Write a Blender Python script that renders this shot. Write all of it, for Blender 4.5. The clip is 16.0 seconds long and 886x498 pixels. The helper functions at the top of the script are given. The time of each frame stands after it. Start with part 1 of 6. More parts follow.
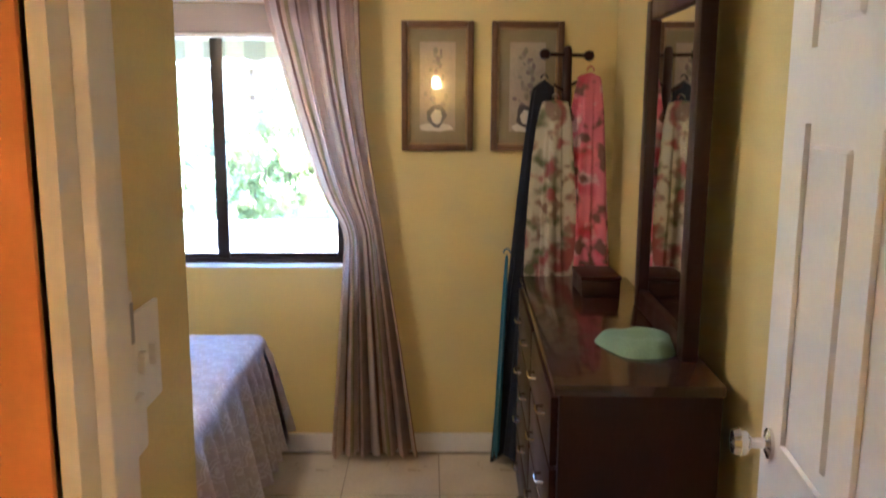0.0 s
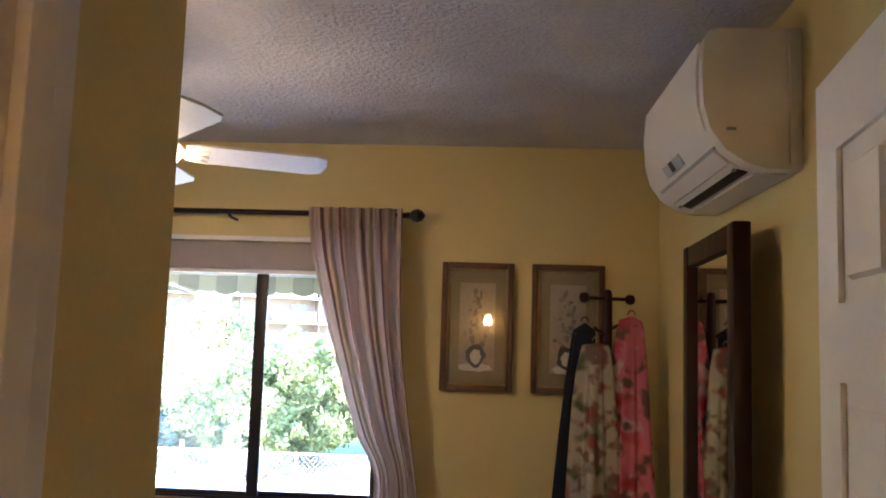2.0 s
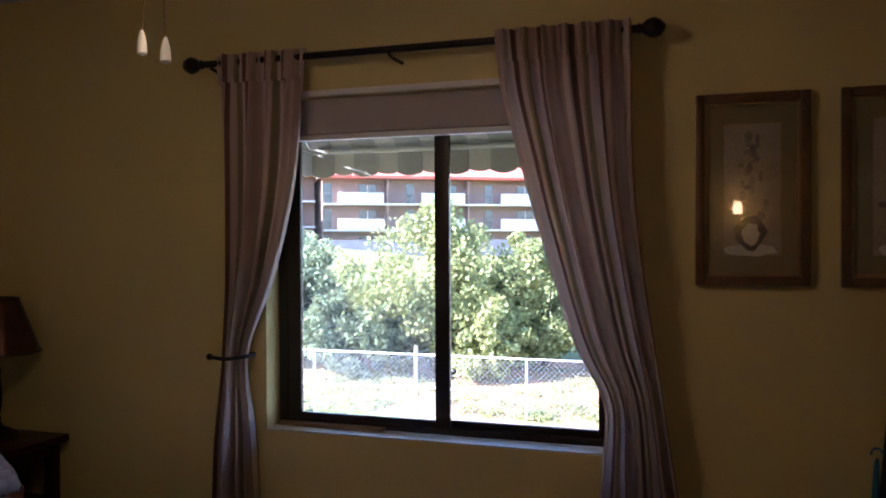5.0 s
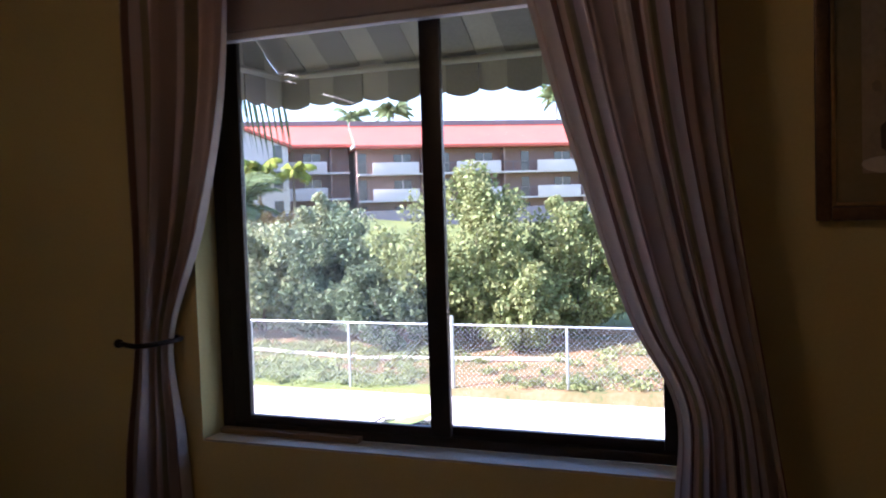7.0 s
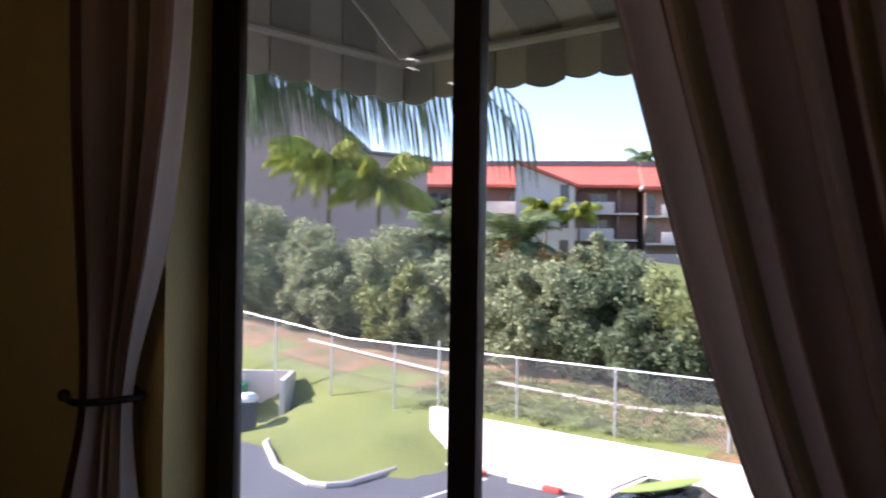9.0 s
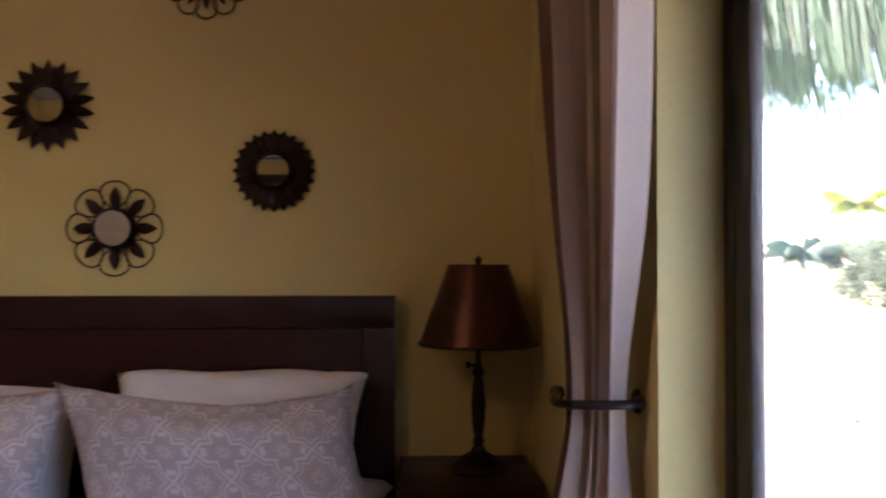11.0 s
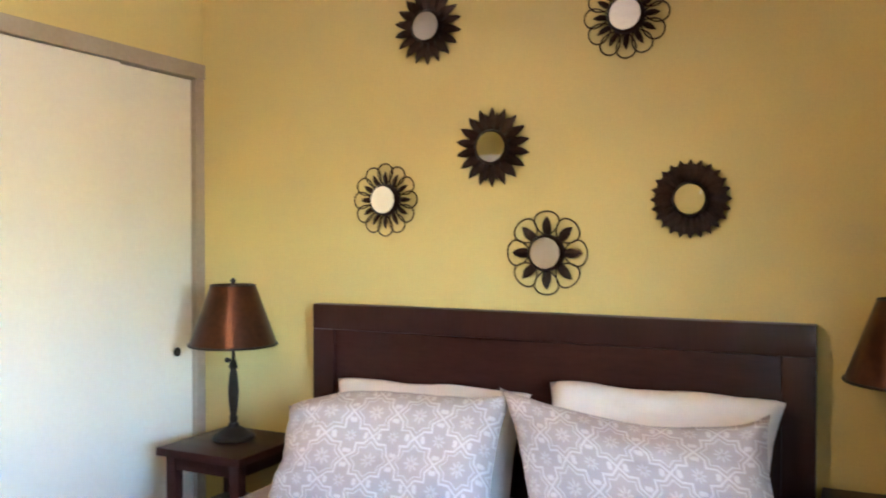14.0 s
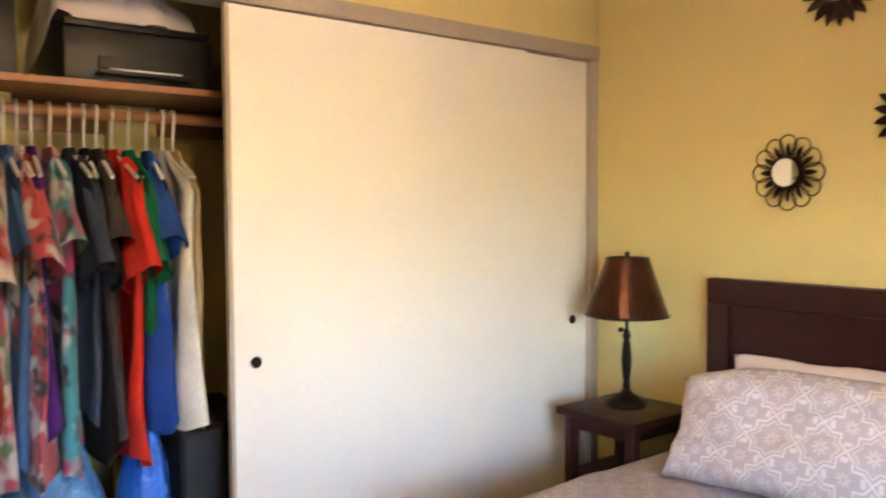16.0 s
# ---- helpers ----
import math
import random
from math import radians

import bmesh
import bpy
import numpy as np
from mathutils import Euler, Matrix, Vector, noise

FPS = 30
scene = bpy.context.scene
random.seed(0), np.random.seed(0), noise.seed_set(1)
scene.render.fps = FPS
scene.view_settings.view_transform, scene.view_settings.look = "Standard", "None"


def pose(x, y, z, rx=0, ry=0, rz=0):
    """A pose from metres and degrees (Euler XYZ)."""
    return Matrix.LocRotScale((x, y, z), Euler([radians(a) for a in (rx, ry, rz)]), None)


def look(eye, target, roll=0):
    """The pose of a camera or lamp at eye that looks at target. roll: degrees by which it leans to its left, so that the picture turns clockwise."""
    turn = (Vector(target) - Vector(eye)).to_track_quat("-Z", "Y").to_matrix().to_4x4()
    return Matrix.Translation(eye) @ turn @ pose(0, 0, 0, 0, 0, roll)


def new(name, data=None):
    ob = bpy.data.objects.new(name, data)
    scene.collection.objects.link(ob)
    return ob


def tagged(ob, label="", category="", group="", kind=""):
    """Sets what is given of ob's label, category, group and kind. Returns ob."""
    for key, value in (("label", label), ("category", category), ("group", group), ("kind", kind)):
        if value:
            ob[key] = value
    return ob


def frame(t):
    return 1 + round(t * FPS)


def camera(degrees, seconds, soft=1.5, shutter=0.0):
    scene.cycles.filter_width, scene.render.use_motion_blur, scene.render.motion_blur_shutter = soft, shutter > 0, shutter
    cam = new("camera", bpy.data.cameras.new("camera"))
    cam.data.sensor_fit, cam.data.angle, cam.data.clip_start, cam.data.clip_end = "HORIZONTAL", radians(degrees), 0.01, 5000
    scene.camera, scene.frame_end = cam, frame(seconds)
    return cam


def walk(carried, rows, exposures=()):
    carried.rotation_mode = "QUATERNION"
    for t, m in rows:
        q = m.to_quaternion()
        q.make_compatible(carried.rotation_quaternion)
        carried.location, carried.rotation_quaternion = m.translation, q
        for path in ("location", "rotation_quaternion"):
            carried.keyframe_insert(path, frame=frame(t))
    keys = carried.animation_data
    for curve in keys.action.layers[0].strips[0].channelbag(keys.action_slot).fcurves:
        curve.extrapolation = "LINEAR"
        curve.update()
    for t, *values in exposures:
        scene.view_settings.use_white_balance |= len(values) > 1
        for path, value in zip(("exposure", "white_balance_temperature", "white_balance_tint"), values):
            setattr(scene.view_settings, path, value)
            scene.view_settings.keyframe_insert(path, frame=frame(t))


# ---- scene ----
cam = camera(56, 16.0, soft=1.9, shutter=0.4)
PATH = [
    (0, (2.725, -3.609, 1.579), (2.757, -1.64, 1.232), 0.3),
    (0.5, (2.764, -3.589, 1.468), (2.728, -1.59, 1.404), 1.4),
    (1, (2.772, -3.577, 1.543), (2.71, -1.58, 1.637), 1.6),
    (1.5, (2.793, -3.562, 1.594), (2.716, -1.57, 1.763), 1.8),
    (2, (2.809, -3.544, 1.599), (2.693, -1.558, 1.807), 1.8),
    (2.5, (2.816, -3.441, 1.587), (2.685, -1.453, 1.764), 2.1),
    (3, (2.796, -3.273, 1.57), (2.585, -1.291, 1.735), 1.1),
    (3.5, (2.793, -3.099, 1.546), (2.432, -1.136, 1.679), 0.6),
    (4, (2.744, -2.891, 1.584), (2.242, -0.957, 1.664), 0.1),
    (4.5, (2.778, -2.699, 1.507), (2.146, -0.802, 1.544), 0.7),
    (4.7, (2.744, -2.622, 1.508), (2.114, -0.723, 1.509), 0.1),
    (6.8, (2.54, -1.798, 1.428), (1.812, 0.063, 1.36), -1.5),
    (7, (2.522, -1.7, 1.416), (1.794, 0.161, 1.322), -1.8),
    (7.5, (2.54, -1.415, 1.402), (1.657, 0.375, 1.28), -0.5),
    (8, (2.528, -1.133, 1.382), (1.495, 0.575, 1.264), -0.7),
    (8.2, (2.529, -1.038, 1.403), (1.468, 0.655, 1.332), -0.5),
    (10.3, (2.455, -0.535, 1.32), (0.573, 0.143, 1.335), 0.6),
    (10.5, (2.40, -0.475, 1.316), (0.458, 0.009, 1.336), -0.2),
    (11, (2.259, -0.305, 1.303), (0.26, -0.251, 1.339), 0.0),
    (11.5, (2.274, -0.286, 1.295), (0.286, -0.495, 1.26), 0.6),
    (12, (2.275, -0.268, 1.271), (0.329, -0.713, 1.147), 1.0),
    (12.5, (2.29, -0.269, 1.271), (0.384, -0.848, 1.097), 1.1),
    (13, (2.317, -0.267, 1.3), (0.455, -0.968, 1.098), 0.7),
    (13.5, (2.355, -0.259, 1.353), (0.523, -1.056, 1.271), 0.3),
    (14, (2.414, -0.287, 1.453), (0.621, -1.171, 1.419), -0.0),
    (14.5, (2.443, -0.298, 1.44), (0.737, -1.343, 1.446), -0.1),
    (15, (2.493, -0.318, 1.456), (0.895, -1.52, 1.459), -0.7),
    (15.5, (2.538, -0.337, 1.449), (1.097, -1.724, 1.43), -0.8),
    (16, (2.553, -0.314, 1.463), (1.291, -1.861, 1.364), -0.3),
]

# exposure: stops and white balance as the hand-held camera adapts
EXPOSURES = [
    (0.0, 5.85, 4600, 9), (0.5, 5.22, 5050, 15), (1.0, 4.88, 4800, 14), (2.4, 4.72, 4900, 14), (3.2, 4.05, 4950, 15), (4.0, 3.35, 5150, 21), (4.7, 3.08, 5100, 22),
    (7.0, 2.1, 5300, 26), (7.6, 1.65, 5500, 28), (8.2, 1.4, 5650, 27), (10.3, 1.2, 5750, 24), (10.7, 2.5, 5800, 28), (11.1, 4.05, 5750, 31),
    (11.6, 4.9, 5900, 31), (12.5, 5.6, 6000, 21), (13.0, 5.62, 5900, 12), (13.5, 5.62, 5800, 11), (14.0, 5.62, 5350, 8), (14.5, 5.48, 5250, 9), (15.2, 5.48, 5800, 14), (16.0, 5.5, 6250, 18),
]
walk(cam, [(t, look(eye, target, roll)) for t, eye, target, roll in PATH], EXPOSURES)

# ---- light ----
SUN_AZ, SUN_EL = 238.0, 34.0          # degrees clockwise from +y (north), above the horizon
world = bpy.data.worlds.new("sky")
scene.world = world
world.use_nodes = True
wn = world.node_tree.nodes
sky = wn.new("ShaderNodeTexSky")
sky.sky_type, sky.sun_disc = "NISHITA", False
sky.sun_elevation, sky.sun_rotation = radians(SUN_EL), radians(SUN_AZ)
wn["Background"].inputs["Strength"].default_value = 0.15
world.node_tree.links.new(sky.outputs[0], wn["Background"].inputs["Color"])
sun = new("sun", bpy.data.lights.new("sun", "SUN"))
sun.data.energy, sun.data.angle, sun.data.color = 5.0, radians(0.6), (1.0, 0.93, 0.82)
sa, se = radians(SUN_AZ), radians(SUN_EL)
sun.matrix_world = look((math.sin(sa) * math.cos(se) * 50, math.cos(sa) * math.cos(se) * 50, math.sin(se) * 50), (0, 0, 0))


# ---- mesh helpers ----
def box(bm, x0, x1, y0, y1, z0, z1, bevel=0.0, seg=2):
    r = bmesh.ops.create_cube(bm, size=1.0, matrix=Matrix.LocRotScale(((x0 + x1) / 2, (y0 + y1) / 2, (z0 + z1) / 2), None, (abs(x1 - x0), abs(y1 - y0), abs(z1 - z0))))
    if bevel:
        es = list({e for v in r["verts"] for e in v.link_edges})
        bmesh.ops.bevel(bm, geom=es, offset=bevel, segments=seg, affect="EDGES", profile=0.6)
    return bm


def lathe(bm, prof, n=24, at=(0, 0, 0), axis=None):
    """A turned body from (radius, height) pairs."""
    m = Matrix.Translation(at) @ (axis or Matrix())
    rings = [[bm.verts.new(m @ Vector((r * math.cos(a), r * math.sin(a), z))) for a in [2 * math.pi * k / n for k in range(n)]] for r, z in prof]
    for a, b in zip(rings, rings[1:]):
        for k in range(n):
            bm.faces.new((a[k], a[(k + 1) % n], b[(k + 1) % n], b[k]))
    for ring, flip in ((rings[0], True), (rings[-1], False)):
        if prof[0 if flip else -1][0] > 0.0005:
            bm.faces.new(ring[::-1] if flip else ring)
    return bm


def tube(bm, pts, r, n=8, closed=False):
    """A round bar along points; r may be one radius or one per point."""
    pts = [Vector(p) for p in pts]
    rs = [r] * len(pts) if isinstance(r, (int, float)) else r
    rings, side = [], None
    for i, p in enumerate(pts):
        a = pts[i - 1] if i or closed else p
        b = pts[(i + 1) % len(pts)] if i < len(pts) - 1 or closed else p
        d = (b - a).normalized()
        if side is None:
            side = d.orthogonal().normalized()
        side = (side - d * side.dot(d)).normalized()
        up = d.cross(side)
        rings.append([bm.verts.new(p + (side * math.cos(t) + up * math.sin(t)) * rs[i]) for t in [2 * math.pi * k / n for k in range(n)]])
    pairs = list(zip(rings, rings[1:])) + ([(rings[-1], rings[0])] if closed else [])
    for a, b in pairs:
        for k in range(n):
            bm.faces.new((a[k], a[(k + 1) % n], b[(k + 1) % n], b[k]))
    if not closed:
        bm.faces.new(rings[0][::-1])
        bm.faces.new(rings[-1])
    return bm


def sheet(bm, f, nu, nv, thick=0.0, uv=None):
    """A cloth or skin f(u, v) -> point, given a thickness; uv(u, v) gives its texture place."""
    layer = bm.loops.layers.uv.verify()
    grid = [[bm.verts.new(f(i / nu, j / nv)) for j in range(nv + 1)] for i in range(nu + 1)]
    faces = []
    for i in range(nu):
        for j in range(nv):
            fa = bm.faces.new((grid[i][j], grid[i + 1][j], grid[i + 1][j + 1], grid[i][j + 1]))
            faces.append(fa)
            for lo, (a, b) in zip(fa.loops, ((i, j), (i + 1, j), (i + 1, j + 1), (i, j + 1))):
                lo[layer].uv = uv(a / nu, b / nv) if uv else (a / nu, b / nv)
    if thick:
        bmesh.ops.solidify(bm, geom=faces, thickness=thick)
    return bm


def finish(name, bm, material, smooth=35):
    bmesh.ops.recalc_face_normals(bm, faces=bm.faces)
    me = bpy.data.meshes.new(name)
    bm.to_mesh(me)
    bm.free()
    if smooth:
        me.polygons.foreach_set("use_smooth", [True] * len(me.polygons))
        me.set_sharp_from_angle(angle=radians(smooth))
    me.materials.append(material)
    return me


def part(name, bm, material, parent, label="", smooth=35):
    ob = new(name, finish(name, bm, material, smooth))
    ob.parent = parent
    return tagged(ob, label)


def thing(name, at, label, category, group="", kind="", turn=0):
    ob = new(name)
    ob.empty_display_size = 0.1
    ob.matrix_basis = pose(*at, 0, 0, turn)
    return tagged(ob, label, category, group, kind)


def structure(name, bm, material, label="", category="", smooth=0):
    return tagged(new(name, finish(name, bm, material, smooth)), label, category, "", "structure")


def B():
    return bmesh.new()


# ---- materials ----
def mat(name, c1, c2=None, rough=0.6, metal=0.0, scale=6.0, fine=90.0, bump=0.1, dist=0.002, spec=0.5, coat=0.0, rvar=0.12, coords="Object", stretch=(1, 1, 1), trans=0.0, sheen=0.0):
    """A surface with colour that drifts at two scales, fine relief and uneven gloss."""
    m = bpy.data.materials.new(name)
    m.use_nodes = True
    nt = m.node_tree
    p = nt.nodes["Principled BSDF"]
    tc = nt.nodes.new("ShaderNodeTexCoord")
    mp = nt.nodes.new("ShaderNodeMapping")
    mp.inputs["Scale"].default_value = stretch
    nt.links.new(tc.outputs[coords], mp.inputs["Vector"])
    n1, n2 = nt.nodes.new("ShaderNodeTexNoise"), nt.nodes.new("ShaderNodeTexNoise")
    for n, s in ((n1, scale), (n2, fine)):
        n.inputs["Scale"].default_value, n.inputs["Detail"].default_value = s, 5.0
        nt.links.new(mp.outputs[0], n.inputs["Vector"])
    mixf = nt.nodes.new("ShaderNodeMath")
    mixf.operation = "MULTIPLY_ADD"
    mixf.inputs[1].default_value, mixf.inputs[2].default_value = 0.45, 0.0
    add = nt.nodes.new("ShaderNodeMath")
    add.operation = "MULTIPLY_ADD"
    add.inputs[1].default_value = 0.6
    nt.links.new(n2.outputs["Fac"], mixf.inputs[0])
    nt.links.new(n1.outputs["Fac"], add.inputs[0])
    nt.links.new(mixf.outputs[0], add.inputs[2])
    ramp = nt.nodes.new("ShaderNodeValToRGB")
    c2 = c2 or tuple(c * 0.82 for c in c1)
    ramp.color_ramp.elements[0].position, ramp.color_ramp.elements[0].color = 0.36, (*c2, 1)
    ramp.color_ramp.elements[1].position, ramp.color_ramp.elements[1].color = 0.66, (*c1, 1)
    nt.links.new(add.outputs[0], ramp.inputs[0])
    nt.links.new(ramp.outputs[0], p.inputs["Base Color"])
    rr = nt.nodes.new("ShaderNodeMapRange")
    rr.inputs["To Min"].default_value, rr.inputs["To Max"].default_value = max(0.02, rough - rvar), min(1.0, rough + rvar)
    nt.links.new(n1.outputs["Fac"], rr.inputs["Value"])
    nt.links.new(rr.outputs[0], p.inputs["Roughness"])
    if bump:
        bp = nt.nodes.new("ShaderNodeBump")
        bp.inputs["Strength"].default_value, bp.inputs["Distance"].default_value = bump, dist
        nt.links.new(n2.outputs["Fac"], bp.inputs["Height"])
        nt.links.new(bp.outputs[0], p.inputs["Normal"])
    p.inputs["Metallic"].default_value, p.inputs["Specular IOR Level"].default_value = metal, spec
    p.inputs["Coat Weight"].default_value = coat
    p.inputs["Sheen Weight"].default_value = sheen
    if trans:
        add_s = nt.nodes.new("ShaderNodeMixShader")
        tr = nt.nodes.new("ShaderNodeBsdfTranslucent")
        nt.links.new(ramp.outputs[0], tr.inputs["Color"])
        add_s.inputs[0].default_value = trans
        nt.links.new(p.outputs[0], add_s.inputs[1])
        nt.links.new(tr.outputs[0], add_s.inputs[2])
        nt.links.new(add_s.outputs[0], nt.nodes["Material Output"].inputs[0])
    return m


def recolour(m, build):
    """Puts a colour made by build(nodes, links, coordinate output) under a material's grain."""
    nt = m.node_tree
    p = nt.nodes["Principled BSDF"]
    tc = next(n for n in nt.nodes if n.type == "TEX_COORD")
    out = build(nt, tc)
    mx = nt.nodes.new("ShaderNodeMix")
    mx.data_type, mx.blend_type = "RGBA", "MULTIPLY"
    mx.inputs["Factor"].default_value = 1.0
    src = p.inputs["Base Color"].links[0].from_socket
    nt.links.new(out, mx.inputs["A"])
    nt.links.new(src, mx.inputs["B"])
    nt.links.new(mx.outputs["Result"], p.inputs["Base Color"])
    for n in nt.nodes:
        if n.type == "BSDF_TRANSLUCENT":
            nt.links.new(mx.outputs["Result"], n.inputs["Color"])
    return m


def op(nt, kind, a, b=None, c=None):
    n = nt.nodes.new("ShaderNodeMath")
    n.operation = kind
    for k, v in enumerate((a, b, c)):
        if v is None:
            continue
        if isinstance(v, (int, float)):
            n.inputs[k].default_value = v
        else:
            nt.links.new(v, n.inputs[k])
    return n.outputs[0]


def ramp_of(nt, fac, stops, interp="LINEAR"):
    r = nt.nodes.new("ShaderNodeValToRGB")
    r.color_ramp.interpolation = interp
    e = r.color_ramp.elements
    while len(e) < len(stops):
        e.new(0.5)
    for k, (pos, col) in enumerate(stops):
        e[k].position, e[k].color = pos, (*col, 1)
    nt.links.new(fac, r.inputs[0])
    return r.outputs[0]


def emit(name, color, strength):
    m = mat(name, (0.9, 0.85, 0.75), rough=0.4, bump=0)
    p = m.node_tree.nodes["Principled BSDF"]
    p.inputs["Emission Color"].default_value, p.inputs["Emission Strength"].default_value = (*color, 1), strength
    return m


WALL = mat("yellow_wall_paint", (0.66, 0.53, 0.205), (0.61, 0.48, 0.18), rough=0.55, scale=1.3, fine=140, bump=0.25, dist=0.0015, rvar=0.08)
CEIL = mat("popcorn_ceiling", (0.62, 0.58, 0.56), (0.50, 0.47, 0.46), rough=0.9, scale=3, fine=75, bump=1.0, dist=0.012)
TILE = mat("cream_floor_tile", (0.56, 0.48, 0.37), (0.46, 0.38, 0.28), rough=0.3, scale=5, fine=60, bump=0.05)
GROUT = mat("grout", (0.34, 0.28, 0.21), rough=0.9)
WHITE = mat("white_paint", (0.80, 0.77, 0.74), (0.75, 0.72, 0.69), rough=0.4, scale=3, fine=60, bump=0.06)
CLOSETW = mat("closet_door_paint", (0.80, 0.75, 0.66), (0.76, 0.70, 0.61), rough=0.35, scale=1.2, fine=50, bump=0.05)
TRIMG = mat("weathered_trim", (0.40, 0.33, 0.26), (0.33, 0.27, 0.21), rough=0.5, scale=4, fine=70)
DARKWOOD = mat("espresso_wood", (0.034, 0.010, 0.008), (0.021, 0.006, 0.005), rough=0.33, scale=2.0, fine=22, bump=0.03, spec=0.13, stretch=(6, 1.0, 6), coat=0.02)
GLOSSTOP = mat("espresso_wood_polished", (0.036, 0.009, 0.008), (0.020, 0.006, 0.005), rough=0.22, scale=2.0, fine=22, bump=0.02, spec=0.4, stretch=(6, 1.0, 6), coat=0.5)
DARKWOOD2 = mat("espresso_wood_upright", (0.034, 0.010, 0.008), (0.022, 0.007, 0.006), rough=0.38, scale=2.0, fine=22, bump=0.03, spec=0.2, stretch=(6, 6, 1.0), coat=0.03)
BRONZE = mat("window_bronze_frame", (0.035, 0.024, 0.02), (0.022, 0.015, 0.013), rough=0.42, metal=0.4, scale=8)
IRON = mat("black_iron", (0.022, 0.015, 0.013), (0.012, 0.009, 0.008), rough=0.45, metal=0.6, scale=20)
PETAL = mat("brown_metal_petals", (0.045, 0.022, 0.016), (0.018, 0.010, 0.008), rough=0.38, metal=0.7, scale=30)
COPPER = mat("copper_shade", (0.085, 0.029, 0.014), (0.045, 0.016, 0.009), rough=0.32, metal=0.75, scale=10, fine=60, bump=0.08)
CHROME = mat("polished_chrome", (0.8, 0.78, 0.75), rough=0.12, metal=1.0, bump=0)
BRASS = mat("aged_brass", (0.42, 0.30, 0.13), (0.30, 0.2, 0.08), rough=0.35, metal=1.0, bump=0.05)
MIRROR = mat("mirror_glass", (0.86, 0.87, 0.86), (0.84, 0.85, 0.84), rough=0.015, metal=1.0, bump=0, rvar=0.01)
ACW = mat("air_conditioner_plastic", (0.76, 0.72, 0.66), (0.72, 0.68, 0.62), rough=0.35, scale=2, bump=0.03)
ACGREY = mat("grey_plastic", (0.30, 0.30, 0.31), rough=0.4)
BLACK = mat("black_plastic", (0.012, 0.011, 0.011), (0.007, 0.007, 0.007), rough=0.42, spec=0.3)
COTTON = mat("white_cotton", (0.70, 0.63, 0.58), (0.64, 0.57, 0.52), rough=0.85, scale=8, fine=220, bump=0.25, sheen=0.2)
PLASTER = mat("building_plaster", (0.62, 0.56, 0.50), (0.55, 0.49, 0.44), rough=0.85, scale=2)


def bedding(name, cell, dark, pale):
    """Printed cotton: white star lattice, crossings and eight-petalled flowers on taupe."""
    m = mat(name, (1.0, 1.0, 1.0), (0.88, 0.87, 0.87), rough=0.85, scale=7, fine=240, bump=0.3, coords="UV", sheen=0.15)

    def build(nt, tc):
        s = nt.nodes.new("ShaderNodeSeparateXYZ")
        wob = nt.nodes.new("ShaderNodeTexNoise")
        wob.inputs["Scale"].default_value = 90.0
        nt.links.new(tc.outputs["UV"], wob.inputs["Vector"])
        nt.links.new(tc.outputs["UV"], s.inputs[0])
        jit = op(nt, "MULTIPLY_ADD", wob.outputs["Fac"], 0.05, -0.025)
        x, y = [op(nt, "ABSOLUTE", op(nt, "SUBTRACT", op(nt, "FRACT", op(nt, "MULTIPLY_ADD", s.outputs[k], 1 / cell, 0.31 * k)), 0.5)) for k in (0, 1)]

        def below(v, edge, soft):
            return op(nt, "SMOOTH_MIN", op(nt, "MAXIMUM", op(nt, "MULTIPLY_ADD", op(nt, "SUBTRACT", edge, op(nt, "ADD", v, jit)), 1 / soft, 0.5), 0.0), 1.0, 0.05)

        def flower(px, py, r0, r1, petals):
            rad = op(nt, "SQRT", op(nt, "ADD", op(nt, "MULTIPLY", px, px), op(nt, "MULTIPLY", py, py)))
            lobe = op(nt, "ABSOLUTE", op(nt, "COSINE", op(nt, "MULTIPLY", op(nt, "ARCTAN2", py, px), petals / 2)))
            edge = op(nt, "MULTIPLY_ADD", lobe, r1 - r0, r0)
            return op(nt, "MULTIPLY", below(rad, edge, 0.05), below(op(nt, "MULTIPLY", rad, -1.0), -0.035, 0.03))

        star = op(nt, "MINIMUM", op(nt, "MULTIPLY", op(nt, "MAXIMUM", x, y), 1 / 0.34), op(nt, "MULTIPLY", op(nt, "ADD", x, y), 2.0))
        line = below(op(nt, "ABSOLUTE", op(nt, "SUBTRACT", star, 1.0)), 0.06, 0.07)
        inner = op(nt, "MULTIPLY", below(op(nt, "ABSOLUTE", op(nt, "SUBTRACT", star, 0.76)), 0.045, 0.06), 0.75)
        bx, by = op(nt, "SUBTRACT", 0.5, x), op(nt, "SUBTRACT", 0.5, y)
        corner = op(nt, "MULTIPLY", flower(bx, by, 0.03, 0.14, 8.0), 0.6)
        hub = op(nt, "MULTIPLY", flower(x, y, 0.03, 0.175, 8.0), 0.6)
        dots = below(op(nt, "SQRT", op(nt, "ADD", op(nt, "POWER", op(nt, "SUBTRACT", op(nt, "MAXIMUM", x, y), 0.47), 2.0), op(nt, "POWER", op(nt, "SUBTRACT", op(nt, "MINIMUM", x, y), 0.16), 2.0))), 0.05, 0.04)
        g = line
        for q in (inner, corner, hub, dots):
            g = op(nt, "MAXIMUM", g, q)
        return ramp_of(nt, g, [(0.15, dark), (0.85, pale)])
    return recolour(m, build)


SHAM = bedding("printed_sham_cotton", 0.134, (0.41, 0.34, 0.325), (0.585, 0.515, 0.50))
# same print in raised colours: window light on the bed top is painted in
DUVET = bedding("printed_cover_cotton_lit", 0.134, (0.67, 0.57, 0.575), (0.84, 0.765, 0.78))


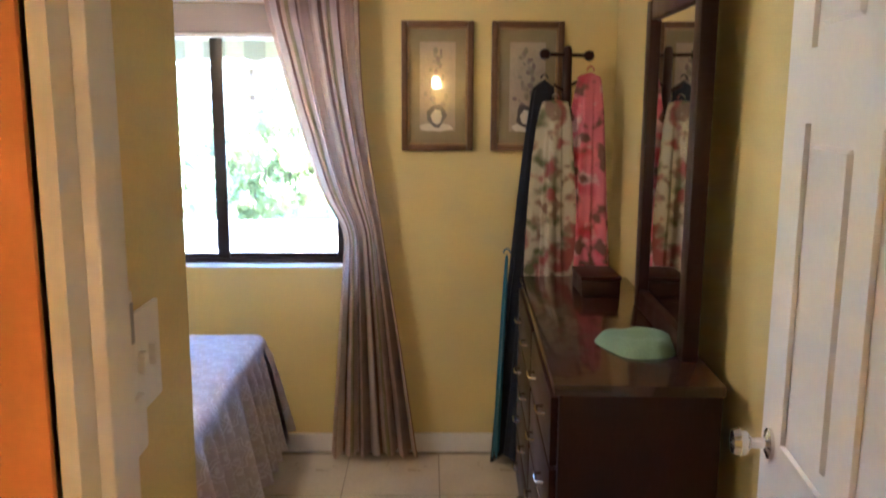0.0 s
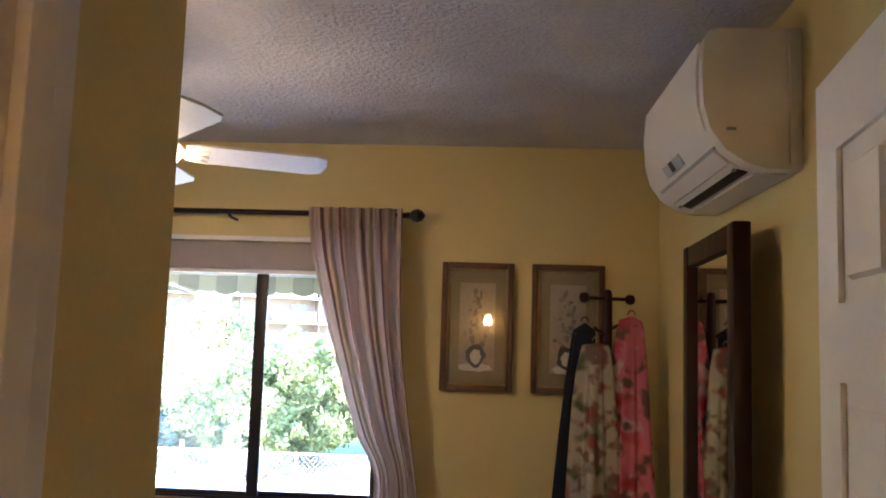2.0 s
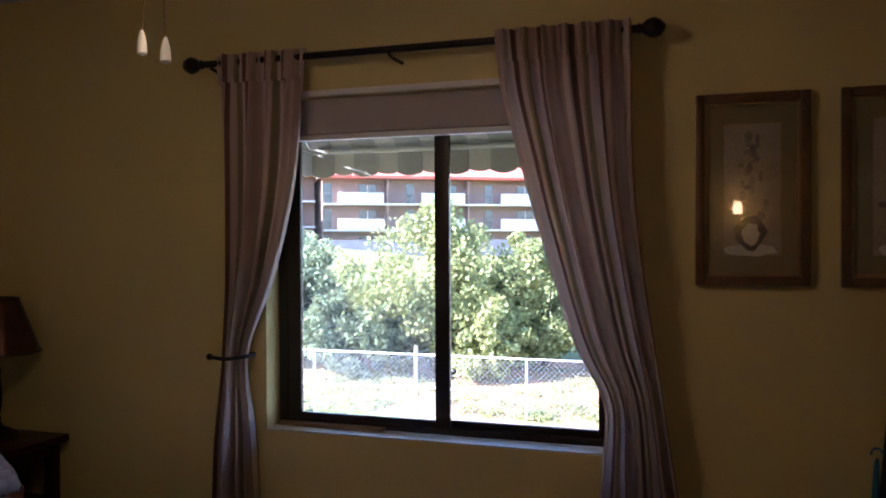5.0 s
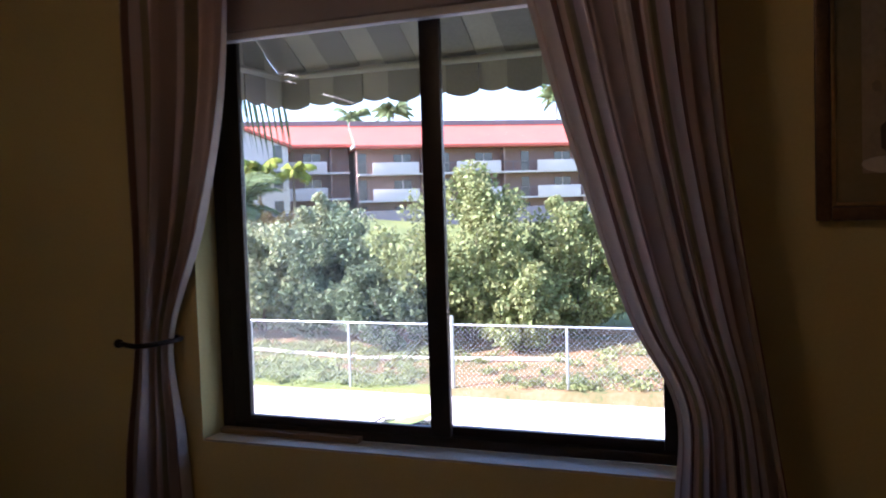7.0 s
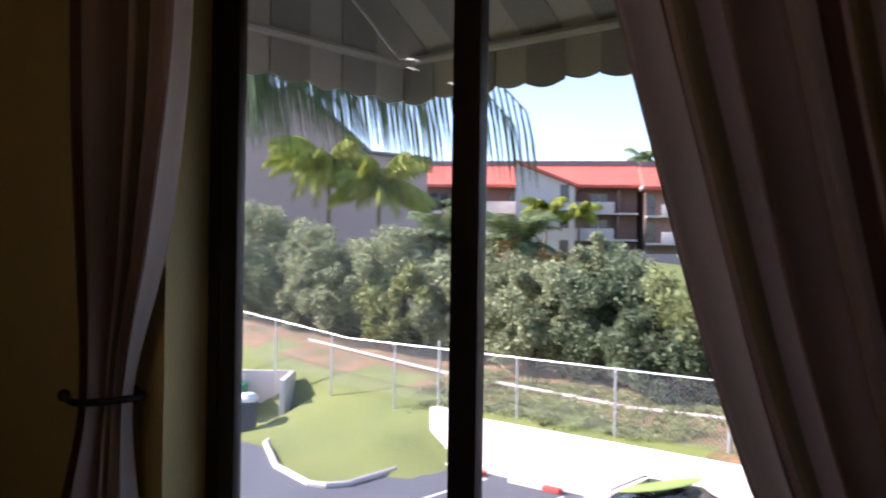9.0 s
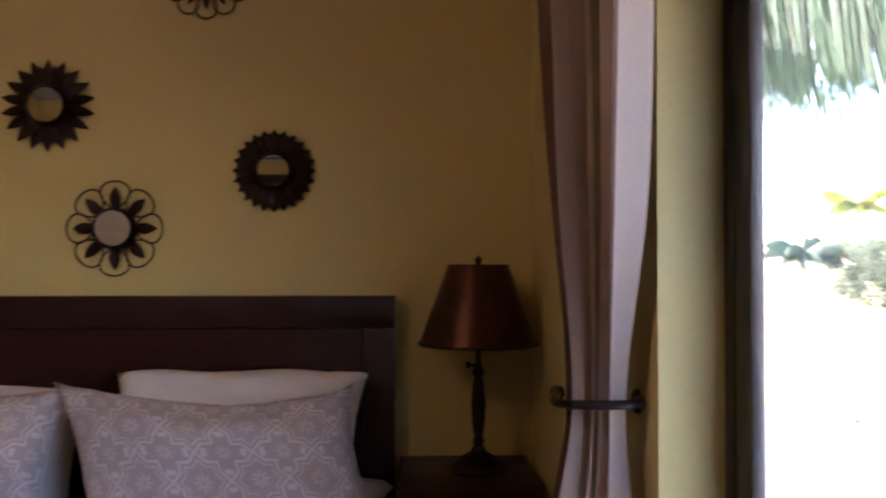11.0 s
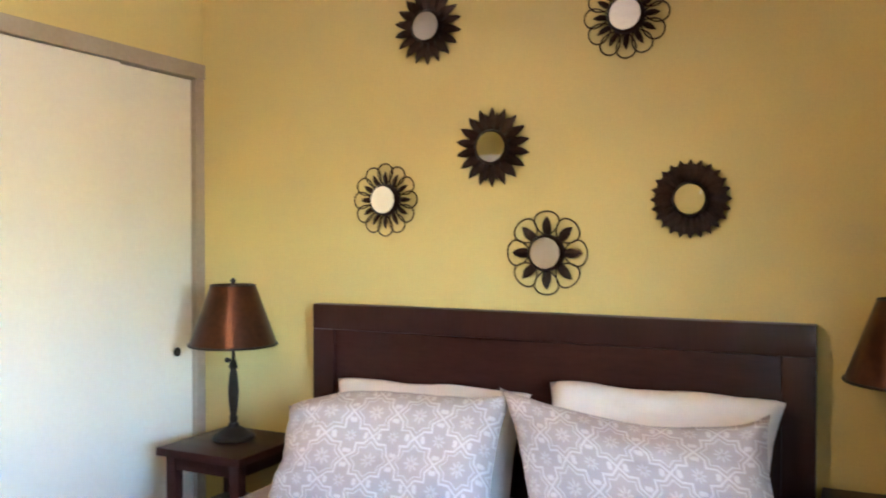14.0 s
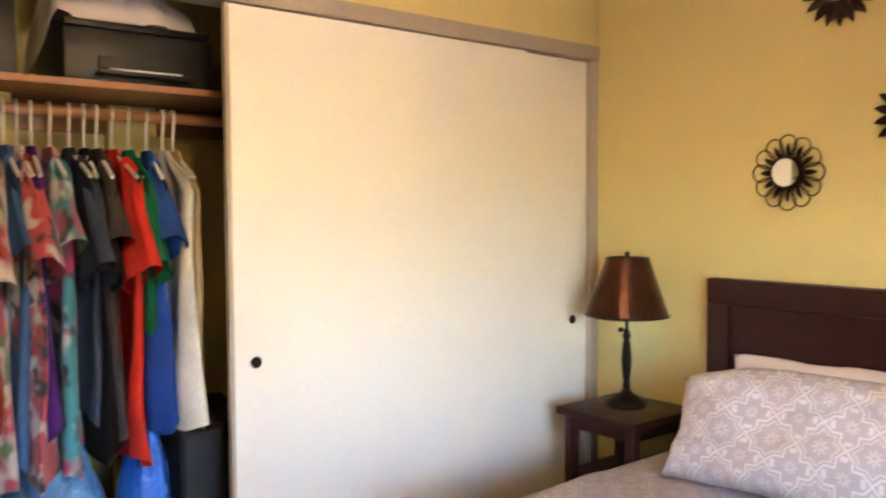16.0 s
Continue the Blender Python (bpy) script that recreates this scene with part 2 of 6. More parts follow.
def striped_cloth():
    m = mat("striped_curtain_cloth", (1.0, 1.0, 1.0), (0.9, 0.9, 0.9), rough=0.6, scale=4, fine=200, bump=0.2, coords="UV", trans=0.13, sheen=0.1)

    def build(nt, tc):
        s = nt.nodes.new("ShaderNodeSeparateXYZ")
        nt.links.new(tc.outputs["UV"], s.inputs[0])
        fr = op(nt, "FRACT", op(nt, "MULTIPLY", s.outputs[0], 2.3))
        return ramp_of(nt, fr, [(0.0, (0.58, 0.43, 0.34)), (0.14, (0.78, 0.66, 0.58)), (0.27, (0.27, 0.14, 0.10)), (0.36, (0.70, 0.55, 0.46)), (0.50, (0.42, 0.34, 0.20)),
                                (0.58, (0.78, 0.63, 0.56)), (0.72, (0.25, 0.12, 0.09)), (0.81, (0.64, 0.48, 0.39))], "CONSTANT")
    return recolour(m, build)


CURTAIN = striped_cloth()


def print_cloth(name, ground, spots, scale):
    """Cloth with a printed flower pattern in blotches."""
    m = mat(name, (1, 1, 1), (0.82, 0.82, 0.82), rough=0.8, scale=6, fine=200, bump=0.2, sheen=0.3)

    def build(nt, tc):
        col = None
        last = None
        for k, (c, size) in enumerate(spots):
            v = nt.nodes.new("ShaderNodeTexNoise")
            v.inputs["Scale"].default_value, v.inputs["Detail"].default_value = scale * size, 1.5
            mp = nt.nodes.new("ShaderNodeMapping")
            mp.inputs["Location"].default_value = (3.1 * k, 7.7 * k, 1.3 * k)
            nt.links.new(tc.outputs["Object"], mp.inputs[0])
            nt.links.new(mp.outputs[0], v.inputs["Vector"])
            f = ramp_of(nt, v.outputs["Fac"], [(0.54, (0, 0, 0)), (0.64, (1, 1, 1))])
            mx = nt.nodes.new("ShaderNodeMix")
            mx.data_type = "RGBA"
            nt.links.new(f, mx.inputs["Factor"])
            if last is None:
                mx.inputs["A"].default_value = (*ground, 1)
            else:
                nt.links.new(last, mx.inputs["A"])
            mx.inputs["B"].default_value = (*c, 1)
            last = mx.outputs["Result"]
        return last
    return recolour(m, build)


# ---- the room: x east from the headboard wall, y north to the window wall, z up ----
E_X, S_Y, CEIL_Z = 3.515, -2.48, 2.42       # east wall, closet front, ceiling
END_X, DOOR_Y = 2.39, -2.90                # passage wall and doorway
WX0, WX1, WZ0, WZ1 = 1.195, 2.385, 0.855, 1.985   # window opening
HALL_Y = -5.4

bm = B()
T = 0.20
for y0, y1, g in ((0, 0.125, 0.0), (0.125, T, 0.16)):
    box(bm, -0.15, WX0 - g, y0, y1, -0.3, CEIL_Z + 0.15)
    box(bm, WX1 + g, E_X + 0.15, y0, y1, -0.3, CEIL_Z + 0.15)
    box(bm, WX0 - g, WX1 + g, y0, y1, -0.3, WZ0 - g / 4)
    box(bm, WX0 - g, WX1 + g, y0, y1, WZ1 + g / 4, CEIL_Z + 0.15)
structure("wall_north", bm, WALL, "yellow painted wall with a window opening", "wall")
structure("wall_west", box(B(), -0.15, 0, -3.2, 0, -0.3, CEIL_Z + 0.15), WALL, "yellow painted wall behind the headboard", "wall")
structure("wall_east", box(B(), E_X, E_X + 0.15, HALL_Y, 0, -0.3, CEIL_Z + 0.15), WALL, "yellow painted wall behind the dresser", "wall")
bm = B()
box(bm, 0, 0.040, S_Y - 0.10, S_Y, 0, 2.035)
box(bm, 0, END_X, S_Y - 0.10, S_Y, 2.088, CEIL_Z)
box(bm, 2.28, END_X, DOOR_Y, S_Y, 0, 2.088)
box(bm, 2.28, END_X, DOOR_Y, S_Y - 0.1, 2.088, CEIL_Z)
structure("wall_south", bm, WALL, "yellow painted closet front and passage wall", "wall")
structure("wall_closet_back", box(B(), 0, 2.28, -3.2, -3.06, 0, CEIL_Z), WALL, "yellow painted back wall of the closet", "wall")
bm = B()
box(bm, 2.0, 2.45, DOOR_Y - 0.12, DOOR_Y, 0, CEIL_Z)
box(bm, 3.27, E_X, DOOR_Y - 0.12, DOOR_Y, 0, CEIL_Z)
box(bm, 2.45, 3.27, DOOR_Y - 0.12, DOOR_Y, 2.06, CEIL_Z)
structure("wall_doorway", bm, WALL, "yellow painted wall round the bedroom doorway", "wall")
# thin wall skin; its orange colour carries the hall lamp's warm glow
structure("wall_hall_face", box(B(), 2.0, 2.446, DOOR_Y - 0.127, DOOR_Y - 0.1205, 0, CEIL_Z), mat("hall_wall_lamp_glow", (0.78, 0.30, 0.05), (0.72, 0.27, 0.045), rough=0.5, scale=1.5, fine=120, bump=0.2), "hall side of the doorway wall with warm lamp glow in its orange colour", "wall")
bm = B()
box(bm, 1.55, 1.70, HALL_Y, DOOR_Y - 0.12, 0, CEIL_Z)
box(bm, 1.55, E_X, HALL_Y - 0.12, HALL_Y, 0, CEIL_Z)
structure("wall_hall", bm, WALL, "plain hall walls beyond the doorway", "wall")
structure("ceiling", box(B(), -0.15, E_X + 0.15, HALL_Y, 0.2, CEIL_Z, CEIL_Z + 0.12), CEIL, "off-white popcorn textured ceiling", "ceiling")
floor = structure("floor", box(B(), -0.15, E_X + 0.15, HALL_Y, 0.0, -0.12, -0.004), GROUT, "cream square tile floor with grey-brown joints", "floor")


def casing(x, lab):
    bm = B()
    box(bm, x - 0.075 if x < 3 else x - 0.01, x + 0.01 if x < 3 else x + 0.075, DOOR_Y, DOOR_Y + 0.014, 0, 2.12, 0.004)
    if x > 3:
        box(bm, x - 0.01, x + 0.075, DOOR_Y - 0.134, DOOR_Y - 0.12, 0, 2.12, 0.004)
    box(bm, x - 0.004, x + 0.014 if x < 3 else x + 0.004, DOOR_Y - 0.12, DOOR_Y, 0, 2.06)
    box(bm, x + 0.014 if x < 3 else x - 0.026, x + 0.026 if x < 3 else x - 0.004, DOOR_Y - 0.085, DOOR_Y - 0.045, 0, 2.06, 0.002)
    structure("trim", bm, WHITE, lab, "door casing")


casing(2.45, "white painted door casing and jamb")
casing(3.27, "white painted door casing and jamb")
structure("trim", box(B(), 2.375, 3.345, DOOR_Y, DOOR_Y + 0.014, 2.06, 2.135, 0.004), WHITE, "white painted head casing of the doorway", "door casing")
bm = B()
box(bm, 0, E_X - 0.012, -0.012, 0, 0, 0.09, 0.003)
structure("baseboard", bm, WHITE, "white painted baseboard under the window", "baseboard")
structure("baseboard", box(B(), E_X - 0.012, E_X, DOOR_Y + 0.02, 0, 0, 0.09, 0.003), WHITE, "white painted baseboard of the dresser wall", "baseboard")
structure("baseboard", box(B(), 0, 0.012, S_Y, -0.013, 0, 0.09, 0.003), WHITE, "white painted baseboard behind the bed", "baseboard")


# ---- window ----
win = thing("window_1", (0, 0, 0), "dark bronze sliding window with two panes, closed", "window", "", "structure")
bm = B()
FY0, FY1 = 0.085, 0.124
box(bm, WX0, WX0 + 0.036, FY0, FY1, WZ0 + 0.006, WZ1, 0.004)
box(bm, WX1 - 0.045, WX1, FY0, FY1, WZ0 + 0.006, WZ1, 0.004)
box(bm, WX0 + 0.036, WX1 - 0.045, FY0, FY1, WZ0 + 0.006, WZ0 + 0.03, 0.003)
box(bm, WX0 + 0.036, WX1 - 0.045, FY0, FY1, WZ1 - 0.04, WZ1, 0.003)
part("window_frame", bm, BRONZE, win, "dark bronze metal frame")


def sash(x0, x1, y, w, glazing, lab):
    bm = B()
    box(bm, x0, x0 + w, y, y + 0.018, WZ0 + 0.03, WZ1 - 0.04, 0.003)
    box(bm, x1 - w, x1, y, y + 0.018, WZ0 + 0.03, WZ1 - 0.04, 0.003)
    box(bm, x0 + w, x1 - w, y, y + 0.018, WZ0 + 0.03, WZ0 + 0.052, 0.003)
    box(bm, x0 + w, x1 - w, y, y + 0.018, WZ1 - 0.07, WZ1 - 0.04, 0.003)
    s = part("sash", bm, BRONZE, win)
    g = part("pane", box(B(), x0 + w - 0.004, x1 - w + 0.004, y + 0.007, y + 0.011, WZ0 + 0.045, WZ1 - 0.06), glazing, s, lab)
    g.visible_shadow = False


def glass():
    m = bpy.data.materials.new("clear_glass")
    m.use_nodes = True
    nt = m.node_tree
    p = nt.nodes["Principled BSDF"]
    p.inputs["Base Color"].default_value = (1, 1, 1, 1)
    p.inputs["Transmission Weight"].default_value, p.inputs["Roughness"].default_value, p.inputs["IOR"].default_value = 1.0, 0.0, 1.03
    return m


def dusty_glass():
    """Glass under an uneven film of dust and dried spray."""
    m = glass()
    m.name = "dusty_glass"
    nt = m.node_tree
    tc, dust = nt.nodes.new("ShaderNodeTexCoord"), nt.nodes.new("ShaderNodeTexNoise")
    dust.inputs["Scale"].default_value, dust.inputs["Detail"].default_value = 2.6, 6.0
    nt.links.new(tc.outputs["Object"], dust.inputs["Vector"])
    film, mix = nt.nodes.new("ShaderNodeBsdfTranslucent"), nt.nodes.new("ShaderNodeMixShader")
    film.inputs["Color"].default_value = (0.85, 0.84, 0.80, 1)
    nt.links.new(op(nt, "MULTIPLY", op(nt, "POWER", dust.outputs["Fac"], 2.0), 0.10), mix.inputs[0])
    nt.links.new(nt.nodes["Principled BSDF"].outputs[0], mix.inputs[1])
    nt.links.new(film.outputs[0], mix.inputs[2])
    nt.links.new(mix.outputs[0], nt.nodes["Material Output"].inputs[0])
    return m


GLASS = glass()
sash(WX0 + 0.036, 1.828, 0.0865, 0.050, dusty_glass(), "dusty glass pane")
sash(1.770, WX1 - 0.045, 0.1055, 0.030, GLASS, "clear glass pane")
part("window_sill", box(B(), WX0, WX1, 0.002, FY0, WZ0, WZ0 + 0.006, 0.002), mat("sill_paint", (0.60, 0.56, 0.46), rough=0.45), win, "painted plaster sill")
part("track_strip", box(B(), WX0 + 0.01, 1.60, 0.058, 0.084, WZ0 + 0.0065, WZ0 + 0.020, 0.002), mat("tan_wood_strip", (0.30, 0.19, 0.09), (0.22, 0.14, 0.06), rough=0.5, stretch=(1, 8, 8)), win, "tan wooden strip in the sliding track")
blind = thing("roller_blind", (0, 0, 0), "taupe roller blind drawn up at the window head", "blind")
part("valance", box(B(), WX0 - 0.0, WX1, 0.03, 0.075, 1.865, WZ1 - 0.001, 0.006), mat("blind_cloth", (0.44, 0.38, 0.36), (0.40, 0.34, 0.32), rough=0.8, fine=260), blind)
part("bottom_rail", box(B(), WX0 + 0.02, WX1 - 0.02, 0.036, 0.066, 1.845, 1.864, 0.004), WHITE, blind, "pale bottom rail")
part("head_trim", box(B(), WX0 - 0.01, WX1 + 0.01, -0.012, 0.0, 1.985, 2.005, 0.003), WHITE, blind, "white head strip")


# ---- closet ----
bm = B()
box(bm, 0, 2.28, S_Y - 0.09, S_Y + 0.012, 2.032, 2.087, 0.003)
structure("trim", bm, TRIMG, "grey-brown sliding door track fascia over the closet", "closet trim")
structure("trim", box(B(), 0.0, 0.046, S_Y - 0.06, S_Y + 0.006, 0, 2.031, 0.003), TRIMG, "grey-brown jamb strip of the closet", "closet trim")


def slide(x0, x1, y, knob_x, lab):
    d = thing("closet_door", (x0, y, 0.012), lab, "closet door", "sliding closet doors")
    part("panel", box(B(), 0, x1 - x0, -0.02, 0, 0, 2.015, 0.003), CLOSETW, d)
    part("edge_strip", box(B(), x1 - x0 + 0.001, x1 - x0 + 0.014, -0.021, 0.001, 0, 2.015, 0.002), TRIMG, d, "brown edge strip")
    bm = B()
    lathe(bm, [(0.0006, 0), (0.012, 0.0), (0.017, 0.003), (0.017, 0.005), (0.0006, 0.005)], 20, (knob_x - x0, 0.0, 1.015), Matrix.Rotation(-math.pi / 2, 4, "X"))
    part("finger_pull", bm, IRON, d, "dark round finger pull")


slide(0.40, 1.545, S_Y + 0.008, 1.482, "cream painted flat sliding closet door in front")
slide(0.047, 1.22, S_Y - 0.016, 0.128, "cream painted flat sliding closet door at the wall")

# ---- bed ----
bed = thing("bed", (0, 0, 0), "made queen bed with dark headboard and taupe printed cover", "bed")
hb = part("headboard", box(B(), 0.012, 0.055, -1.938, -0.371, 0.25, 1.219, 0.004), DARKWOOD, bed)
bm = B()
box(bm, 0.055, 0.068, -1.938, -0.371, 1.135, 1.219, 0.004)
box(bm, 0.055, 0.068, -1.938, -1.855, 0.30, 1.1345, 0.004)
box(bm, 0.055, 0.068, -0.454, -0.371, 0.30, 1.1345, 0.004)
part("headboard_border", bm, DARKWOOD2, hb)
for y in (-1.90, -0.40):
    part("leg", box(B(), 0.015, 0.06, y - 0.035, y + 0.035, 0, 0.25, 0.004), DARKWOOD2, bed)
for y in (-1.87, -0.44):
    part("leg", box(B(), 1.96, 2.02, y - 0.03, y + 0.03, 0, 0.28, 0.004), DARKWOOD2, bed)
bm = B()
for y in (-1.90, -0.42):
    box(bm, 0.07, 2.04, y - 0.012, y + 0.012, 0.22, 0.34, 0.004)
box(bm, 2.02, 2.045, -1.887, -0.433, 0.22, 0.34, 0.004)
part("bed_frame", bm, DARKWOOD, bed)


def cover(u, v):
    """The cover: flat on the mattress, rounded over the edges, hanging in gathers at the sides and foot."""
    cx, cy, hx, hy, r, top = 1.045, -1.155, 0.965, 0.785, 0.05, 0.655
    X, Y = (u - 0.5) * 2 * (hx + 0.42), (v - 0.5) * 2 * (hy + 0.50)
    if u < 0.17:
        X = -hx + (u / 0.17) * 0.15
    else:
        X = -hx + 0.15 + (u - 0.17) / 0.83 * (2 * hx - 0.15 + 0.50)
    ox, oy = max(0.0, X - hx), max(0.0, abs(Y) - hy)
    o = max(ox, oy)
    x, y = min(X, hx), max(-hy, min(hy, Y))
    z = top
    if o > 0:
        bend = min(1.0, o / (r * 1.57))
        z -= r * (1 - math.cos(bend * math.pi / 2)) + max(0.0, o - r * 1.57) * 0.97
        out = r * math.sin(bend * math.pi / 2)
        d = max(0.0, o - r * 1.57)
        run = X if oy >= ox else Y
        wave = (0.010 + 0.045 * d) * math.sin(run * 52 + 1.7 * math.sin(run * 11)) * min(1.0, d / 0.05) + 0.16 * d
        if oy > 0 and oy >= ox * 0.6:
            y += math.copysign(out + wave, Y)
        if ox > 0 and ox > oy * 0.6:
            x += out + wave
    else:
        z += 0.012 * noise.noise((X * 2.2, Y * 2.2, 0.3)) + 0.004 * noise.noise((X * 9, Y * 9, 1.3)) + 0.007 * max(0.0, 1 - 9 * abs(noise.noise((X * 1.3 + Y, Y * 1.1 - X * 0.7, 4)))) + 0.008 * math.exp(-((X + 0.75 * Y + 0.55) / 0.014) ** 2)
    return Vector((cx + x, cy + y, z))


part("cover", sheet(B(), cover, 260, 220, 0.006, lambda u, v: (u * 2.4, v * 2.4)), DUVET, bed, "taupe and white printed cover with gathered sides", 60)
part("mattress", box(B(), 0.08, 2.03, -1.91, -0.40, 0.34, 0.632, 0.06, 4), COTTON, bed, "white mattress")


def pillow(name, cx, cy, cz, w, h, d, lean, turn, material, label, seed, shear=0.0, pinch=0.0, roll=0.0, slump=0.0, dip=0.0):
    """A stuffed pillow that leans on the headboard: pinched corners, creases and a seam."""
    ob = thing(name, (cx, cy, cz), label, "pillow", "pillows on the bed")
    m = Matrix.Rotation(radians(turn), 4, "Z") @ Matrix.Rotation(radians(lean), 4, "Y") @ Matrix.Rotation(radians(roll), 4, "X")
    bm = B()
    layer = bm.loops.layers.uv.verify()
    n = 26
    for side in (1, -1):
        grid = []
        for i in range(n + 1):
            row = []
            for j in range(n + 1):
                a, b = i / n * 2 - 1, j / n * 2 - 1
                fa, fb = max(0.0, 1 - abs(a) ** 3.2), max(0.0, 1 - abs(b) ** 3.2)
                t = (fa * fb) ** 0.48
                pin = 1 - 0.10 * (1 - abs(b) ** 2) * abs(a) ** 6
                pinb = 1 - 0.13 * (1 - abs(a) ** 2) * abs(b) ** 6
                lo = (1 - b) / 2
                y, z = a * w / 2 * pin * (1 - pinch * lo) + shear * lo, b * h / 2 * pinb - slump * max(0.0, -a) ** 2 * (1 - lo) - dip * (1 - lo) ** 2 * max(0.0, min(1.0, (a + 0.75) / 1.0)) * (1 - 0.35 * max(0.0, a) ** 4) + (0.016 if material is SHAM else -0.03) * abs(a) ** 5 * (1 - lo) ** 3
                wr = 0.024 * noise.noise((a * 2.1 + seed, b * 2.1, 0)) + 0.010 * noise.noise((a * 5 + b * 2 + seed, b * 4 - a, 2)) - 0.014 * max(0.0, 1 - 6 * abs(noise.noise((a * 1.6 + seed, b * 1.6, 7)))) - 0.007 * max(0.0, 1 - 5 * abs(noise.noise((a * 3.1 - b + seed, b * 3.6, 3)))) * (1 - t * 0.5)
                x = side * (d / 2 * t + 0.004) + wr * t * (1 if side > 0 else 0.4)
                row.append(bm.verts.new(m @ Vector((x, y, z + 0.01 * noise.noise((a * 2, seed, 5)) * abs(b)))))
            grid.append(row)
        for i in range(n):
            for j in range(n):
                f = bm.faces.new((grid[i][j], grid[i + 1][j], grid[i + 1][j + 1], grid[i][j + 1]))
                for lo, (p, q) in zip(f.loops, ((i, j), (i + 1, j), (i + 1, j + 1), (i, j + 1))):
                    lo[layer].uv = (p / n * w, q / n * h)
    bmesh.ops.remove_doubles(bm, verts=bm.verts, dist=0.0085)
    part("pillow_case", bm, material, ob, "", 80)
    return ob


pillow("white_pillow", 0.20, -1.46, 0.80, 0.66, 0.46, 0.16, -22, 2, COTTON, "plain white pillow propped on the headboard", 3)
pillow("white_pillow", 0.20, -0.76, 0.835, 0.64, 0.47, 0.17, -22, -2, COTTON, "plain white pillow propped on the headboard", 8)
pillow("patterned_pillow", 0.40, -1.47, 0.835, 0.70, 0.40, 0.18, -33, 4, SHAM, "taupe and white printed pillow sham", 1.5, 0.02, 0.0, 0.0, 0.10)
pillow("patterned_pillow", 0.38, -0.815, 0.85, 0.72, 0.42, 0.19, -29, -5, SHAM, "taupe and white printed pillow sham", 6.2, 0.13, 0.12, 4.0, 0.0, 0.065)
pillow("white_pillow", 0.27, -0.67, 0.722, 0.58, 0.38, 0.11, -84, -3, COTTON, "white pillow lying flat under the others", 12)


# ---- nightstands and lamps ----
def nightstand(y0, y1, top, label):
    w, d = y1 - y0, 0.34
    ob = thing("nightstand", (0.02, y0, 0), label, "nightstand", "nightstands")
    part("tabletop", box(B(), -0.005, d + 0.012, -0.012, w + 0.012, top - 0.028, top, 0.005), DARKWOOD, ob)
    bm = B()
    for a, b, c, e in ((0.02, d - 0.02, 0.018, 0.034), (0.02, d - 0.02, w - 0.034, w - 0.018), (d - 0.034, d - 0.018, 0.03, w - 0.03), (0.018, 0.03, 0.03, w - 0.03)):
        box(bm, a, b, c, e, top - 0.075, top - 0.029, 0.003)
    part("apron", bm, DARKWOOD, ob)
    for x in (0.012, d - 0.050):
        for y in (0.010, w - 0.048):
            part("leg", box(B(), x, x + 0.038, y, y + 0.038, 0, top - 0.029, 0.003), DARKWOOD2, ob)
    part("shelf", box(B(), 0.015, d - 0.015, 0.015, w - 0.015, top - 0.250, top - 0.228, 0.003), DARKWOOD, ob)
    return ob


nightstand(-2.342, -2.017, 0.75, "small dark wood side table by the closet")
nightstand(-0.345, -0.035, 0.79, "small dark wood side table by the window with open shelf")


def table_lamp(x, y, z, tall, label):
    ob = thing("table_lamp", (x, y, z), label, "table lamp", "bedside lamps")
    ob.scale = (1, 1, tall / 0.56)
    part("base", lathe(B(), [(0.0, 0), (0.070, 0), (0.074, 0.006), (0.070, 0.016), (0.052, 0.026), (0.042, 0.034), (0.020, 0.046), (0.016, 0.058)], 32), IRON, ob)
    part("stem", lathe(B(), [(0.012, 0.058), (0.015, 0.075), (0.011, 0.085), (0.016, 0.12), (0.019, 0.17), (0.014, 0.225), (0.010, 0.24), (0.016, 0.25), (0.012, 0.265), (0.006, 0.28), (0.006, 0.52)], 20), IRON, ob)
    k = part("switch_knob", lathe(B(), [(0.004, 0), (0.004, 0.02), (0.009, 0.021), (0.009, 0.031), (0.0, 0.032)], 12, (0, 0, 0.272), Matrix.Rotation(math.pi / 2, 4, "X")), IRON, ob)
    r0, r1, z0, z1 = 0.146, 0.074, 0.325, 0.535
    bm = B()
    lathe(bm, [(r0, z0), (r0 + 0.002, z0 + 0.003), (r1 + 0.002, z1), (r1 - 0.001, z1), (r0 - 0.004, z0 + 0.003), (r0 - 0.003, z0), (r0, z0)], 48)
    sh = part("shade", bm, COPPER, ob, "dark copper metal cone shade")
    bm = B()
    tube(bm, [((r0 + 0.002) * math.cos(a), (r0 + 0.002) * math.sin(a), z0 + 0.004) for a in [k * math.pi / 24 for k in range(48)]], 0.004, 6, True)
    part("rim", bm, IRON, sh)
    part("rim", tube(B(), [((r1 + 0.001) * math.cos(a), (r1 + 0.001) * math.sin(a), z1 - 0.002) for a in [k * math.pi / 24 for k in range(48)]], 0.003, 6, True), IRON, sh)
    bm = B()
    for a in (0, 2.094, 4.189):
        tube(bm, [(0, 0, z1 - 0.012), (r1 * math.cos(a), r1 * math.sin(a), z1 - 0.008)], 0.002, 6)
    part("spider", bm, IRON, sh)
    part("finial", lathe(B(), [(0.005, 0.52), (0.010, 0.53), (0.007, 0.542), (0.011, 0.549), (0.0, 0.56)], 14), IRON, ob)
    return ob


table_lamp(0.170, -2.197, 0.75, 0.557, "dark table lamp with a copper cone shade, unlit")
table_lamp(0.170, -0.160, 0.79, 0.535, "dark table lamp with a copper cone shade, unlit")

